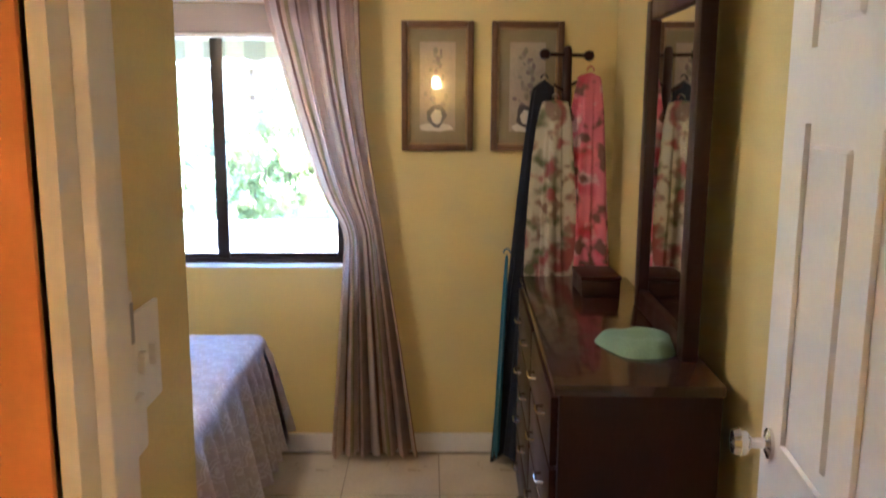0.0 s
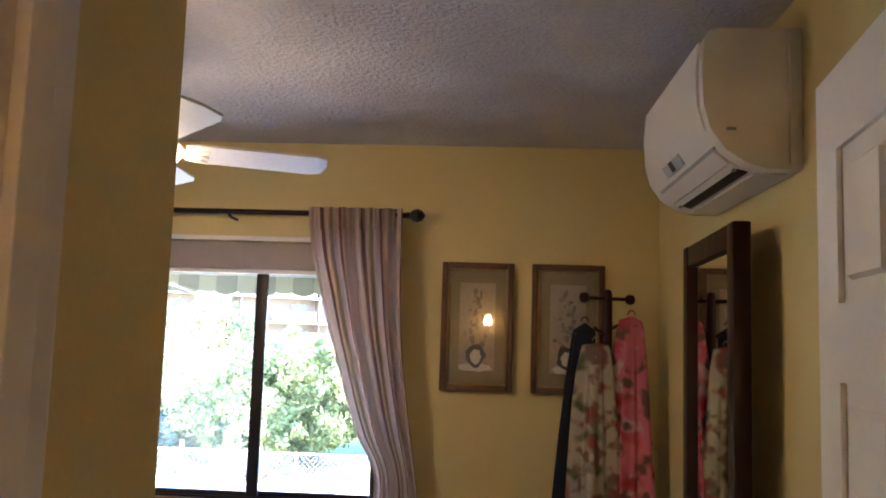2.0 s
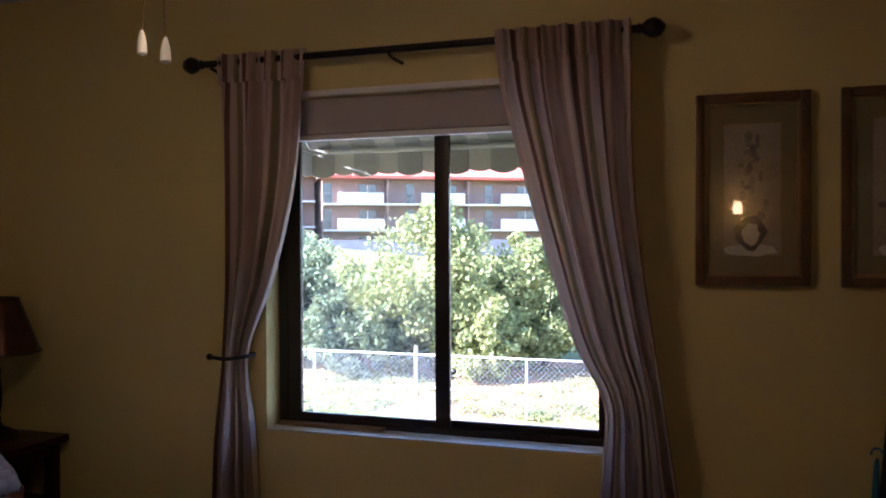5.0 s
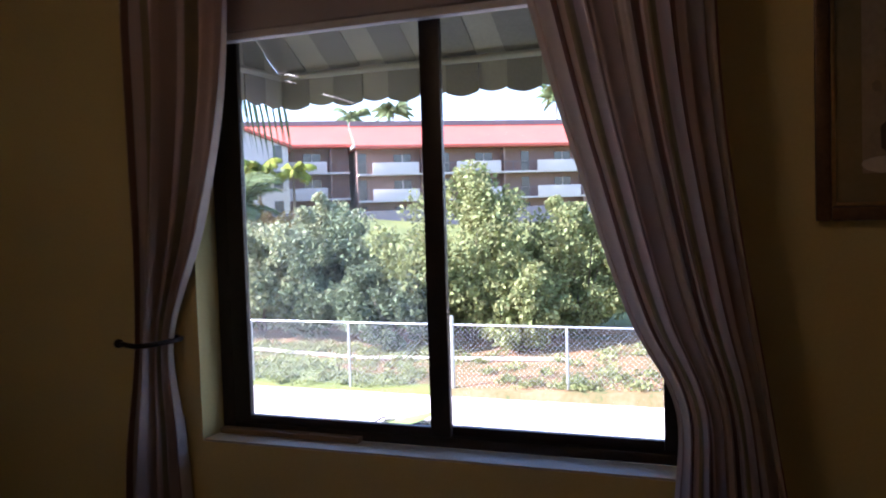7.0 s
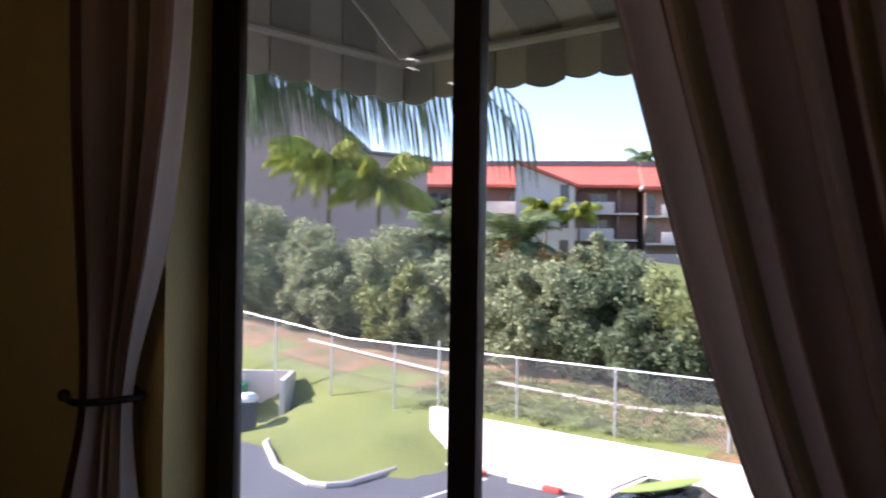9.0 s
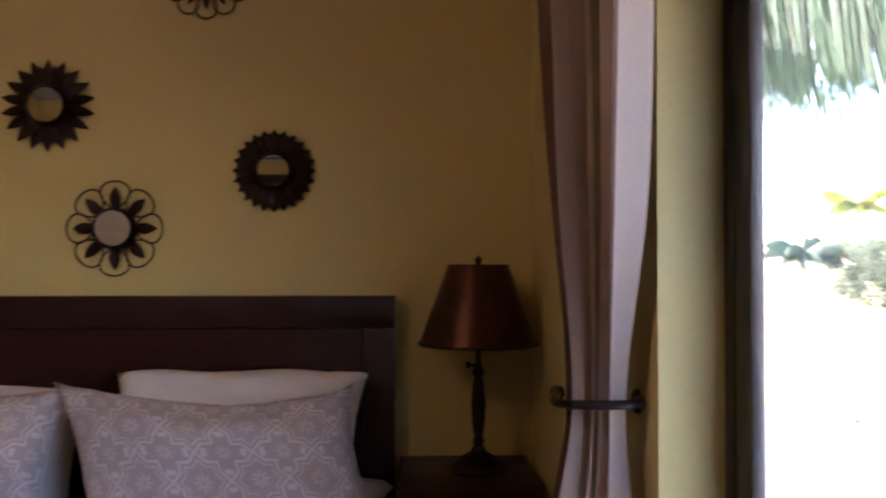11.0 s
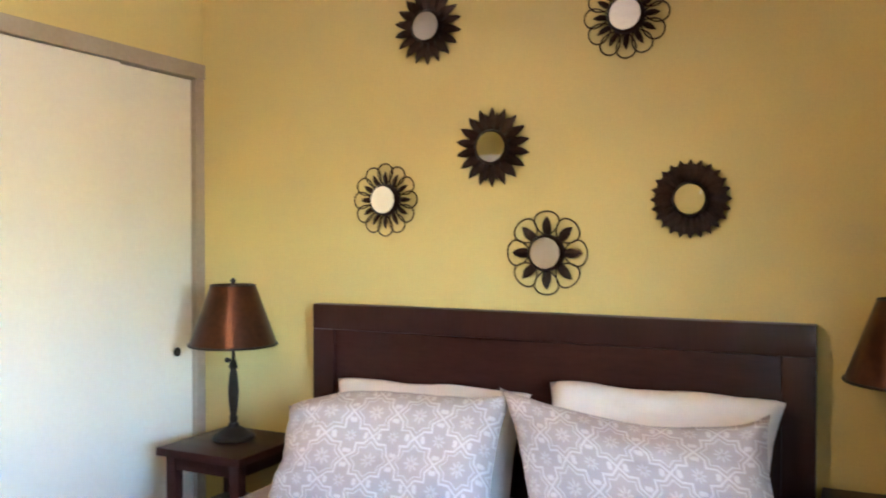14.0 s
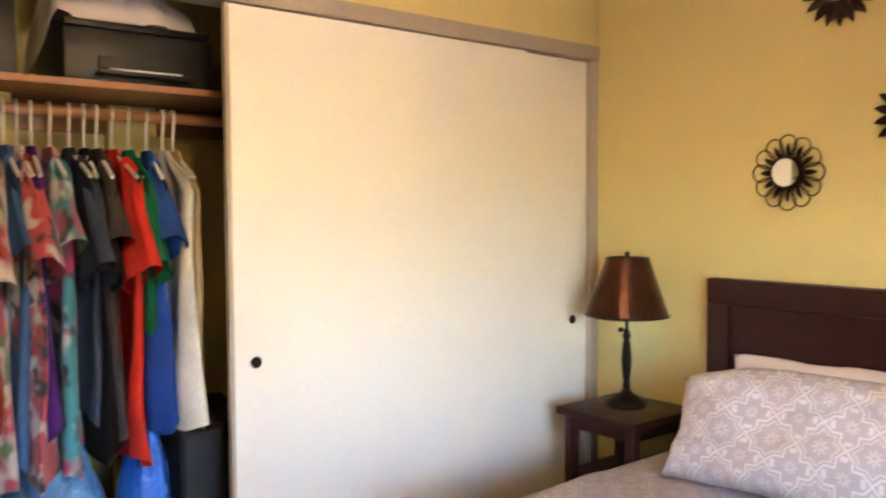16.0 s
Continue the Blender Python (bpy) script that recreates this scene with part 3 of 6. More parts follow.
tb = thing("tissue_box", (0.22, -0.185, 0.562), "pink patterned tissue box with a tissue pulled up", "tissue box")
part("carton", box(B(), -0.055, 0.055, -0.042, 0.042, 0, 0.062, 0.004), print_cloth("pink_carton", (0.55, 0.22, 0.16), [((0.68, 0.36, 0.26), 1.0)], 14), tb)


def tissue(u, v):
    a = u * 2 * math.pi
    r = 0.010 + 0.024 * v * (1 + 0.4 * math.sin(3 * a + 2 * v))
    return Vector((r * math.cos(a) * 0.6, r * math.sin(a), 0.06 + 0.070 * v + 0.02 * v * math.sin(2 * a)))


part("tissue", sheet(B(), tissue, 30, 8, 0.001), COTTON, tb, "white paper tissue", 80)


# ---- dresser, mirror and things on it ----
dr = thing("dresser", (3.045, -1.64, 0), "wide dark espresso dresser with two columns of drawers", "dresser", turn=-2.4)
DX, DY, DZ = 0.412, 1.29, 0.895
part("top", box(B(), -0.012, DX, -0.012, DY + 0.012, DZ - 0.03, DZ, 0.006), GLOSSTOP, dr, "glossy dark wood top")
part("carcass", box(B(), 0.004, DX - 0.004, 0, DY, 0.06, DZ - 0.031, 0.004), DARKWOOD2, dr)
part("plinth", box(B(), 0.03, DX - 0.01, 0.02, DY - 0.02, 0, 0.06), DARKWOOD2, dr)
for c in range(2):
    for r in range(4):
        z0, y0 = 0.075 + r * 0.197, 0.02 + c * (DY / 2 - 0.005)
        d = part("drawer", box(B(), -0.016, 0.004, y0, y0 + DY / 2 - 0.035, z0, z0 + 0.185, 0.005), DARKWOOD, dr)
        for k in (0.16, 0.45):
            bm = B()
            tube(bm, [(-0.016, y0 + k - 0.03, z0 + 0.092), (-0.036, y0 + k - 0.026, z0 + 0.092), (-0.038, y0 + k, z0 + 0.092), (-0.036, y0 + k + 0.026, z0 + 0.092), (-0.016, y0 + k + 0.03, z0 + 0.092)], 0.0045, 8)
            part("handle", bm, CHROME, d, "brushed metal drawer handle")

mir = thing("dresser_mirror", (3.42, -1.475, DZ), "tall dark wood framed mirror standing on the dresser", "mirror", turn=-2.6)
MW, MH, FW = 0.66, 1.01, 0.065
bm = B()
box(bm, -0.02, 0.025, 0, FW, 0, MH, 0.006)
box(bm, -0.02, 0.025, MW - FW, MW, 0, MH, 0.006)
box(bm, -0.018, 0.024, FW, MW - FW, 0, FW, 0.006)
box(bm, -0.018, 0.024, FW, MW - FW, MH - FW, MH, 0.006)
part("frame", bm, DARKWOOD2, mir)
part("glass", box(B(), -0.002, 0.004, FW - 0.008, MW - FW + 0.008, FW - 0.008, MH - FW + 0.008), MIRROR, mir, "clear mirror glass")

hat = thing("folded_scarf", (3.325, -1.32, DZ), "pale green folded scarf heap on the dresser top", "scarf")


def heap(u, v):
    a, rr = u * 2 * math.pi, v
    x, y = 0.115 * rr * math.cos(a) * (1 + 0.12 * math.sin(3 * a)), 0.14 * rr * math.sin(a) * (1 + 0.10 * math.sin(2 * a + 1))
    z = 0.036 * max(0.0, 1 - rr ** 6.0) + 0.007 * math.sin(60 * y + 20 * x) * (1 - rr ** 2) + 0.012 * noise.noise((x * 14, y * 14, 3)) * (1 - rr ** 2)
    return Vector((x, y, max(0.001, z + 0.001)))


part("cloth", sheet(B(), heap, 48, 14, 0.0), mat("sage_cloth", (0.20, 0.30, 0.21), (0.14, 0.22, 0.15), rough=0.85, fine=160), hat, "", 80)
bx = thing("small_wooden_box", (3.34, -0.60, DZ), "small dark wooden box at the dresser end", "box")
part("body", box(B(), -0.07, 0.07, -0.10, 0.10, 0, 0.055, 0.004), DARKWOOD2, bx)
part("lid", box(B(), -0.073, 0.073, -0.103, 0.103, 0.056, 0.072, 0.004), DARKWOOD, bx)

# ---- curtains ----
rod = thing("curtain_rod", (0, -0.115, 2.095), "black iron curtain rod with ball finials", "curtain rod")
tube_bm = tube(B(), [(1.03, 0, 0), (2.45, 0, 0)], 0.0115, 12)
part("rod", tube_bm, IRON, rod)
for x, s in ((1.03, -1), (2.45, 1)):
    part("finial", lathe(B(), [(0.010, 0), (0.016, 0.006), (0.011, 0.014), (0.024, 0.030), (0.029, 0.048), (0.022, 0.066), (0.008, 0.078), (0.0, 0.08)], 18, (x, 0, 0), Matrix.Rotation(s * math.pi / 2, 4, "Y")), IRON, rod)
for x in (1.06, 1.70, 2.42):
    part("bracket", tube(B(), [(x, 0.115, -0.02), (x, 0.03, -0.02), (x, 0.0, -0.014)], 0.006, 8), IRON, rod)


def lerp(pts, t):
    for (a, p), (b, q) in zip(pts, pts[1:]):
        if t <= b:
            f = (t - a) / (b - a)
            return p + (q - p) * (f * f * (3 - 2 * f))
    return pts[-1][1]


def curve(pts, t):
    """A smooth line through (place, value) pairs."""
    for k in range(len(pts) - 1):
        if t <= pts[k + 1][0] or k == len(pts) - 2:
            (a, p), (b, q) = pts[k], pts[k + 1]
            m0 = (q - pts[k - 1][1]) / (b - pts[k - 1][0]) if k else (q - p) / (b - a)
            m1 = (pts[k + 2][1] - p) / (pts[k + 2][0] - a) if k < len(pts) - 2 else (q - p) / (b - a)
            h, f = b - a, (t - a) / (b - a)
            return p * (1 + 2 * f) * (1 - f) ** 2 + m0 * h * f * (1 - f) ** 2 + q * f * f * (3 - 2 * f) + m1 * h * f * f * (f - 1)


def curtain(left, right, yl, yr, tie_z, label, seed, folds, arm, deep=1.0):
    """A striped panel gathered on the rod: left, right, yl and yr run down its two edges."""
    ob = thing("curtain", (0, 0, 0), label, "curtain", "window curtains")
    top, bot = 2.118, 0.045

    def f(u, v):
        z = top - v * (top - bot)
        a, b = curve(left, v), curve(right, v)
        near = math.exp(-((z - tie_z) / 0.20) ** 2)
        amp = deep * (0.024 + 0.014 * v) * (1 - 0.55 * near) * min(1.0, 0.4 + v * 5)
        ph = 1.3 * noise.noise((u * 2 + seed, 0.4, 0)) + 0.25 * noise.noise((u * 2, v * 2.0, seed))
        w = u * 2 * math.pi * folds + ph + seed
        y = amp * (0.75 + 0.7 * noise.noise((u * 5, seed, v * 0.6))) * math.sin(w) + 0.005 * math.sin(w * 2.6 + seed * 2) + curve(yl, v) * (1 - u) + curve(yr, v) * u
        x = a + (b - a) * (u + 0.30 / folds * math.cos(w) / (2 * math.pi) * min(1, v * 4))
        if v < 0.022:
            y += 0.004 * math.sin(u * 150)
        return Vector((x, min(y, -0.006), z))

    part("panel", sheet(B(), f, 150, 80, 0.003, lambda u, v: (u, v * 2.0)), CURTAIN, ob, "striped beige, brown and olive cloth", 80)
    part("rod_pocket", sheet(B(), lambda u, v: f(u, v * 0.045) + Vector((0, -0.016 - 0.003 * math.sin(u * 120), 0)), 130, 3, 0.002, lambda u, v: (u, v * 0.1)), CURTAIN, ob, "", 80)
    x0 = arm[0][0]
    tb = thing("curtain_tieback", (x0, 0, tie_z), "black iron holdback arm round the curtain", "tieback", "curtain holdbacks")
    pts = [Vector((x - x0, y, z)) for x, y, z in arm]
    fine = [pts[0]] + [pts[k] * (1 - q / 4) + pts[k + 1] * (q / 4) for k in range(len(pts) - 1) for q in range(1, 5)]
    for _ in range(3):
        fine = [fine[0]] + [(fine[k - 1] + fine[k] * 2 + fine[k + 1]) / 4 for k in range(1, len(fine) - 1)] + [fine[-1]]
    part("arm", tube(B(), fine, 0.0065, 10), IRON, tb)
    part("wall_plate", lathe(B(), [(0.018, 0), (0.018, 0.004), (0.012, 0.008), (0.0, 0.009)], 16, (0, -0.001, 0), Matrix.Rotation(math.pi / 2, 4, "X")), IRON, tb)
    part("end_ball", lathe(B(), [(0.0, -0.012), (0.0085, -0.0085), (0.012, 0), (0.0085, 0.0085), (0.0, 0.012)], 14, tuple(pts[-1])), IRON, tb)


curtain([(0, 1.085), (0.2, 1.10), (0.35, 1.095), (0.485, 1.075), (0.6, 1.07), (1, 1.04)], [(0, 1.42), (0.2, 1.352), (0.35, 1.26), (0.485, 1.148), (0.6, 1.17), (1, 1.225)],
        [(0, -0.115), (0.2, -0.12), (0.485, -0.088), (0.62, -0.125), (1, -0.14)], [(0, -0.115), (0.2, -0.068), (0.485, -0.042), (0.62, -0.045), (1, -0.06)],
        1.112, "striped beige curtain tied back at the closet side of the window", 0.4, 4.5, [(1.10, -0.001, 0.004), (1.155, -0.010, 0.005), (1.172, -0.045, 0.006), (1.150, -0.095, 0.003), (1.105, -0.122, -0.002), (1.038, -0.104, 0.002)], 1.35)
curtain([(0, 2.045), (0.08, 2.06), (0.17, 2.108), (0.257, 2.157), (0.308, 2.189), (0.398, 2.246), (0.453, 2.290), (0.50, 2.345), (0.535, 2.364), (0.6, 2.356), (0.75, 2.333), (1, 2.295)], [(0, 2.438), (0.25, 2.452), (0.5, 2.52), (0.75, 2.60), (1, 2.675)],
        [(0, -0.13), (0.5, -0.14), (1, -0.14)], [(0, -0.13), (0.5, -0.12), (1, -0.13)],
        1.075, "striped beige curtain tied back beside the pictures", 2.2, 6.5, [(2.45, -0.001, 0.0), (2.445, -0.035, 0.0), (2.435, -0.065, 0.0), (2.415, -0.08, 0.0)], 1.35)


# ---- framed pictures ----
FRAMEW = mat("bronze_gold_frame", (0.16, 0.085, 0.040), (0.08, 0.042, 0.022), rough=0.38, metal=0.4, scale=25, fine=120)
GOLD = mat("frame_gilt", (0.33, 0.22, 0.10), (0.24, 0.16, 0.07), rough=0.35, metal=0.8, scale=30)
MATB = mat("olive_mount_board", (0.25, 0.205, 0.12), (0.22, 0.18, 0.10), rough=0.9, spec=0.0, coat=1.0, scale=20)
PAPER = mat("aged_print_paper", (0.40, 0.33, 0.24), (0.30, 0.25, 0.19), rough=0.9, spec=0.0, coat=1.0, scale=14)
INKS = [mat("ink_" + n, c, rough=0.9, spec=0.0, coat=1.0, scale=40) for n, c in (("plum", (0.22, 0.17, 0.155)), ("moss", (0.24, 0.215, 0.155)), ("grey", (0.29, 0.25, 0.20)), ("cream", (0.66, 0.60, 0.50)), ("slate", (0.10, 0.085, 0.085)))]


for m in [MATB, PAPER] + INKS:
    m.node_tree.nodes["Principled BSDF"].inputs["Coat Roughness"].default_value = 0.0


def picture(x0, seed):
    W, H = 0.305, 0.541
    ob = thing("framed_picture", (x0, -0.002, 1.373), "botanical print of a potted plant in a bronze frame", "picture", "pictures on the window wall")
    bm = B()
    f = 0.026
    for a, b, c, d in ((0, f, 0, H), (W - f, W, 0, H), (f, W - f, 0, f), (f, W - f, H - f, H)):
        box(bm, a, b, -0.026, 0, c, d, 0.005)
    part("frame", bm, FRAMEW, ob)
    bm = B()
    for a, b, c, d in ((f, f + 0.008, f, H - f), (W - f - 0.008, W - f, f, H - f), (f + 0.008, W - f - 0.008, f, f + 0.008), (f + 0.008, W - f - 0.008, H - f - 0.008, H - f)):
        box(bm, a, b, -0.020, -0.004, c, d, 0.002)
    part("inner_lip", bm, GOLD, ob)
    part("mount", box(B(), f, W - f, -0.010, -0.002, f, H - f), MATB, ob, "olive mount board behind glass")
    pr = part("print", box(B(), 0.078, 0.228, -0.0125, -0.0102, 0.085, 0.455), PAPER, ob, "faded botanical print on cream paper")
    rnd = random.Random(seed)

    def blot(cx, cz, rx, rz, m, lift, k=14):
        bm = B()
        vs = [bm.verts.new((cx + rx * math.cos(t) * (1 + 0.18 * rnd.uniform(-1, 1)), -0.0127 - lift, cz + rz * math.sin(t) * (1 + 0.18 * rnd.uniform(-1, 1)))) for t in [2 * math.pi * q / k for q in range(k)]]
        bm.faces.new(vs)
        part("ink_shape", bm, m, pr, "", 0)
    blot(0.150, 0.10, 0.07, 0.018, INKS[3], 0.0002)
    for k in range(26):
        t = k / 25
        blot(0.150 + rnd.uniform(-0.05, 0.05) * (1.1 - 0.7 * t), 0.195 + 0.225 * t, rnd.uniform(0.005, 0.014), rnd.uniform(0.006, 0.016), INKS[k % 3], 0.0003 + 0.00005 * k, 7)
    blot(0.150, 0.150, 0.042, 0.048, INKS[4], 0.0016)
    blot(0.150, 0.146, 0.022, 0.032, INKS[3], 0.0018, 20)


picture(2.604, 3)
picture(2.984, 8)


# ---- coat stand with clothes ----
st = thing("coat_stand", (3.275, -0.195, 0), "dark wooden coat stand with knobbed pegs", "coat stand")
part("pole", lathe(B(), [(0.022, 0.02), (0.022, 0.9), (0.019, 1.78), (0.014, 1.80), (0.0, 1.805)], 14), DARKWOOD2, st)
for k in range(4):
    a = math.pi / 4 + k * math.pi / 2
    part("foot", tube(B(), [(0, 0, 0.09), (0.09 * math.cos(a), 0.09 * math.sin(a), 0.06), (0.155 * math.cos(a), 0.155 * math.sin(a), 0.012)], [0.02, 0.016, 0.012], 8), DARKWOOD2, st)
for a in (0.46, 0.46 + math.pi):
    pg = part("peg", tube(B(), [(0, 0, 1.768), (0.105 * math.cos(a), 0.105 * math.sin(a), 1.768)], 0.007, 8), DARKWOOD2, st)
    part("knob", lathe(B(), [(0, -0.022), (0.016, -0.016), (0.022, 0), (0.016, 0.016), (0, 0.022)], 14, (0.108 * math.cos(a), 0.108 * math.sin(a), 1.768)), DARKWOOD2, pg)
for a, z in ((3.6, 1.64), (-0.5, 1.66), (-1.9, 1.55)):
    part("peg", tube(B(), [(0, 0, z - 0.02), (0.06 * math.cos(a), 0.06 * math.sin(a), z + 0.01)], 0.006, 8), DARKWOOD2, st)


def hung(name, cx, cy, top, bottom, w0, w1, d1, material, label, seed, drift=0.0):
    """A garment hung from a peg: narrow at the top, wider and folded below, hem uneven."""
    ob = thing(name, (cx, cy, bottom), label, "garment", "clothes on the coat stand")
    H = top - bottom

    def f(u, v):
        a = u * 2 * math.pi
        k = v ** 0.75
        wx, wy = (w0 + (w1 - w0) * k) / 2, (0.02 + (d1 - 0.02) * k) / 2
        fold = 1 + 0.24 * math.sin(a * 5 + seed + 1.2 * v) * min(1, v * 6 + 0.15) + 0.15 * math.sin(a * 11 + seed * 2.3 + 0.8 * math.sin(3 * v)) * min(1, v * 3 + 0.1)
        cap = math.sin(min(1.0, v / 0.028) * math.pi / 2)
        x, y = wx * math.cos(a) * fold * cap, wy * math.sin(a) * fold * cap
        return Vector((x + drift * v, y, H * (1 - v) + 0.02 * math.sin(a * 3 + seed) * v + 0.010 * math.sin(a * 3 + seed) * cap * (1 - v)))
    part("cloth", sheet(B(), f, 72, 44, 0.0), material, ob, "", 80)
    part("hanging_loop", tube(B(), [(0.014 * math.cos(t), 0, H + 0.004 + 0.018 * math.sin(t)) for t in [math.pi * q / 8 for q in range(9)]], 0.003, 6), material, ob)


hung("navy_robe", 3.195, -0.12, 1.672, 0.03, 0.085, 0.125, 0.09, mat("navy_fleece", (0.008, 0.012, 0.03), (0.004, 0.005, 0.012), rough=0.95, sheen=0.2), "dark navy robe hanging to the floor", 0.5, -0.13)
hung("blue_robe_hem", 3.050, -0.16, 0.95, 0.06, 0.012, 0.026, 0.05, mat("teal_fleece", (0.02, 0.16, 0.26), (0.012, 0.10, 0.18), rough=0.95, sheen=0.4), "teal blue edge of the hanging robe", 1.9, -0.035)
FLORAL = print_cloth("floral_cream_cotton", (0.46, 0.40, 0.29), [((0.10, 0.11, 0.045), 1.3), ((0.20, 0.13, 0.09), 1.9), ((0.25, 0.06, 0.055), 1.5)], 8)
PINK = print_cloth("pink_print_cotton", (0.64, 0.155, 0.215), [((0.46, 0.02, 0.05), 1.25), ((0.66, 0.42, 0.42), 2.1), ((0.16, 0.07, 0.06), 2.6)], 6)
hung("floral_dress", 3.225, -0.245, 1.592, 0.78, 0.10, 0.19, 0.10, FLORAL, "cream cotton dress with red and green flowers", 3.1)
hung("pink_robe", 3.365, -0.225, 1.70, 0.60, 0.085, 0.21, 0.11, PINK, "bright pink printed robe on a peg", 4.4)


# ---- air conditioner ----
ac = thing("air_conditioner", (E_X, -1.63, 2.003), "white wall-mounted split air conditioner, off", "air conditioner")
prof = [(0, 0.0), (-0.075, 0.0), (-0.125, 0.012), (-0.175, 0.045), (-0.208, 0.09), (-0.224, 0.15), (-0.228, 0.23), (-0.222, 0.305), (-0.21, 0.326), (-0.19, 0.332), (0, 0.332)]
AL = 0.73


def loft(bm, prof, y0, y1):
    a, b = [bm.verts.new((x, y0, z)) for x, z in prof], [bm.verts.new((x, y1, z)) for x, z in prof]
    n = len(prof)
    for k in range(n):
        bm.faces.new((a[k], a[(k + 1) % n], b[(k + 1) % n], b[k]))
    bm.faces.new(a[::-1])
    bm.faces.new(b)
    return bm


part("casing", loft(B(), prof, 0, AL), ACW, ac, "", 40)
part("front_panel", loft(B(), [(-0.180, 0.056), (-0.214, 0.098), (-0.2305, 0.155), (-0.2345, 0.23), (-0.2285, 0.308), (-0.222, 0.308), (-0.226, 0.23), (-0.222, 0.155), (-0.206, 0.10), (-0.173, 0.056)], 0.035, AL - 0.035), ACW, ac, "", 40)
part("air_outlet", loft(B(), [(-0.104, 0.004), (-0.130, 0.0115), (-0.129, 0.016), (-0.103, 0.009)], 0.07, AL - 0.10), BLACK, ac, "dark air outlet slot")
part("flap", loft(B(), [(-0.018, -0.003), (-0.098, -0.006), (-0.101, -0.002), (-0.018, 0.002)], 0.05, AL - 0.07), ACW, ac, "white louvre flap")
part("flap", loft(B(), [(-0.134, 0.010), (-0.150, 0.021), (-0.148, 0.026), (-0.131, 0.016)], 0.05, AL - 0.07), ACW, ac)
part("flap", loft(B(), [(-0.154, 0.020), (-0.188, 0.048), (-0.185, 0.054), (-0.151, 0.027)], 0.05, AL - 0.07), ACW, ac, "curved white louvre flap")
part("groove", loft(B(), [(-0.186, 0.0535), (-0.191, 0.0595), (-0.187, 0.062), (-0.182, 0.056)], 0.05, AL - 0.07), ACGREY, ac, "dark panel joint")
for yy in (0.07, AL - 0.10):
    part("clip", box(B(), -0.140, -0.130, yy - 0.008, yy + 0.008, 0.006, 0.013, 0.002), ACGREY, ac)
dp = part("display", loft(B(), [(-0.200, 0.070), (-0.218, 0.098), (-0.2155, 0.10), (-0.197, 0.072)], 0.30, 0.50), mat("silver_indicator_panel", (0.46, 0.49, 0.52), (0.38, 0.41, 0.44), rough=0.3, metal=0.3), ac, "silver-grey indicator panel")
part("indicator", loft(B(), [(-0.204, 0.072), (-0.219, 0.096), (-0.2165, 0.0975), (-0.2015, 0.0735)], 0.385, 0.42), BLACK, dp, "small dark window")
part("badge", box(B(), -0.172, -0.150, -0.003, 0, 0.088, 0.096, 0.001), ACGREY, ac)
part("back_plate", box(B(), -0.03, -0.001, -0.006, AL + 0.006, 0.01, 0.325, 0.003), ACW, ac)


# ---- ceiling fan ----
FX, FYc = 1.768, -1.30
fan = thing("ceiling_fan", (FX, FYc, 0), "white five-blade ceiling fan with lit glass shades", "ceiling fan")
FANW = mat("fan_cream_enamel", (0.74, 0.70, 0.62), (0.68, 0.63, 0.55), rough=0.4, scale=5, bump=0.03)
part("canopy", lathe(B(), [(0.075, 2.419), (0.078, 2.39), (0.06, 2.36), (0.03, 2.345)], 32), FANW, fan)
part("motor", lathe(B(), [(0.03, 2.346), (0.09, 2.32), (0.125, 2.29), (0.135, 2.25), (0.13, 2.20), (0.15, 2.185), (0.148, 2.165), (0.10, 2.15), (0.065, 2.135)], 40), FANW, fan)
part("light_kit", lathe(B(), [(0.062, 2.134), (0.066, 2.12), (0.066, 2.085), (0.058, 2.065), (0.030, 2.052), (0.0, 2.05)], 32), FANW, fan)
for k in range(5):
    a = radians(23.3 + 72 * k)
    m = Matrix.Rotation(a, 4, "Z")
    tilt = Matrix.Rotation(radians(-14), 4, "X")
    bm = B()
    out = [(0.17, -0.042), (0.20, -0.055), (0.54, -0.062), (0.573, -0.05), (0.582, 0.0), (0.573, 0.05), (0.54, 0.062), (0.20, 0.055), (0.17, 0.042)]
    vs = [bm.verts.new((x, y, 0)) for x, y in out]
    f = bm.faces.new(vs)
    ex = bmesh.ops.extrude_face_region(bm, geom=[f])
    bmesh.ops.translate(bm, vec=(0, 0, 0.007), verts=[v for v in ex["geom"] if isinstance(v, bmesh.types.BMVert)])
    bmesh.ops.transform(bm, matrix=m @ Matrix.Translation((0, 0, 2.098)) @ tilt, verts=bm.verts)
    bl = part("blade", bm, FANW, fan, "", 20)
    bm = B()
    tube(bm, [(0.10, 0, 2.155), (0.14, 0, 2.125), (0.17, 0, 2.097)], [0.012, 0.01, 0.009], 8)
    for s in (-1, 0, 1):
        tube(bm, [(0.165, 0, 2.095), (0.20, 0.020 * s, 2.092 - 0.004 * s), (0.235, 0.034 * s, 2.090 - 0.008 * s)], [0.009, 0.008, 0.004], 8)
    bmesh.ops.transform(bm, matrix=m, verts=bm.verts)
    part("blade_bracket", bm, FANW, bl)
SHADE = emit("lit_frosted_glass", (1.0, 0.66, 0.33), 1.85)
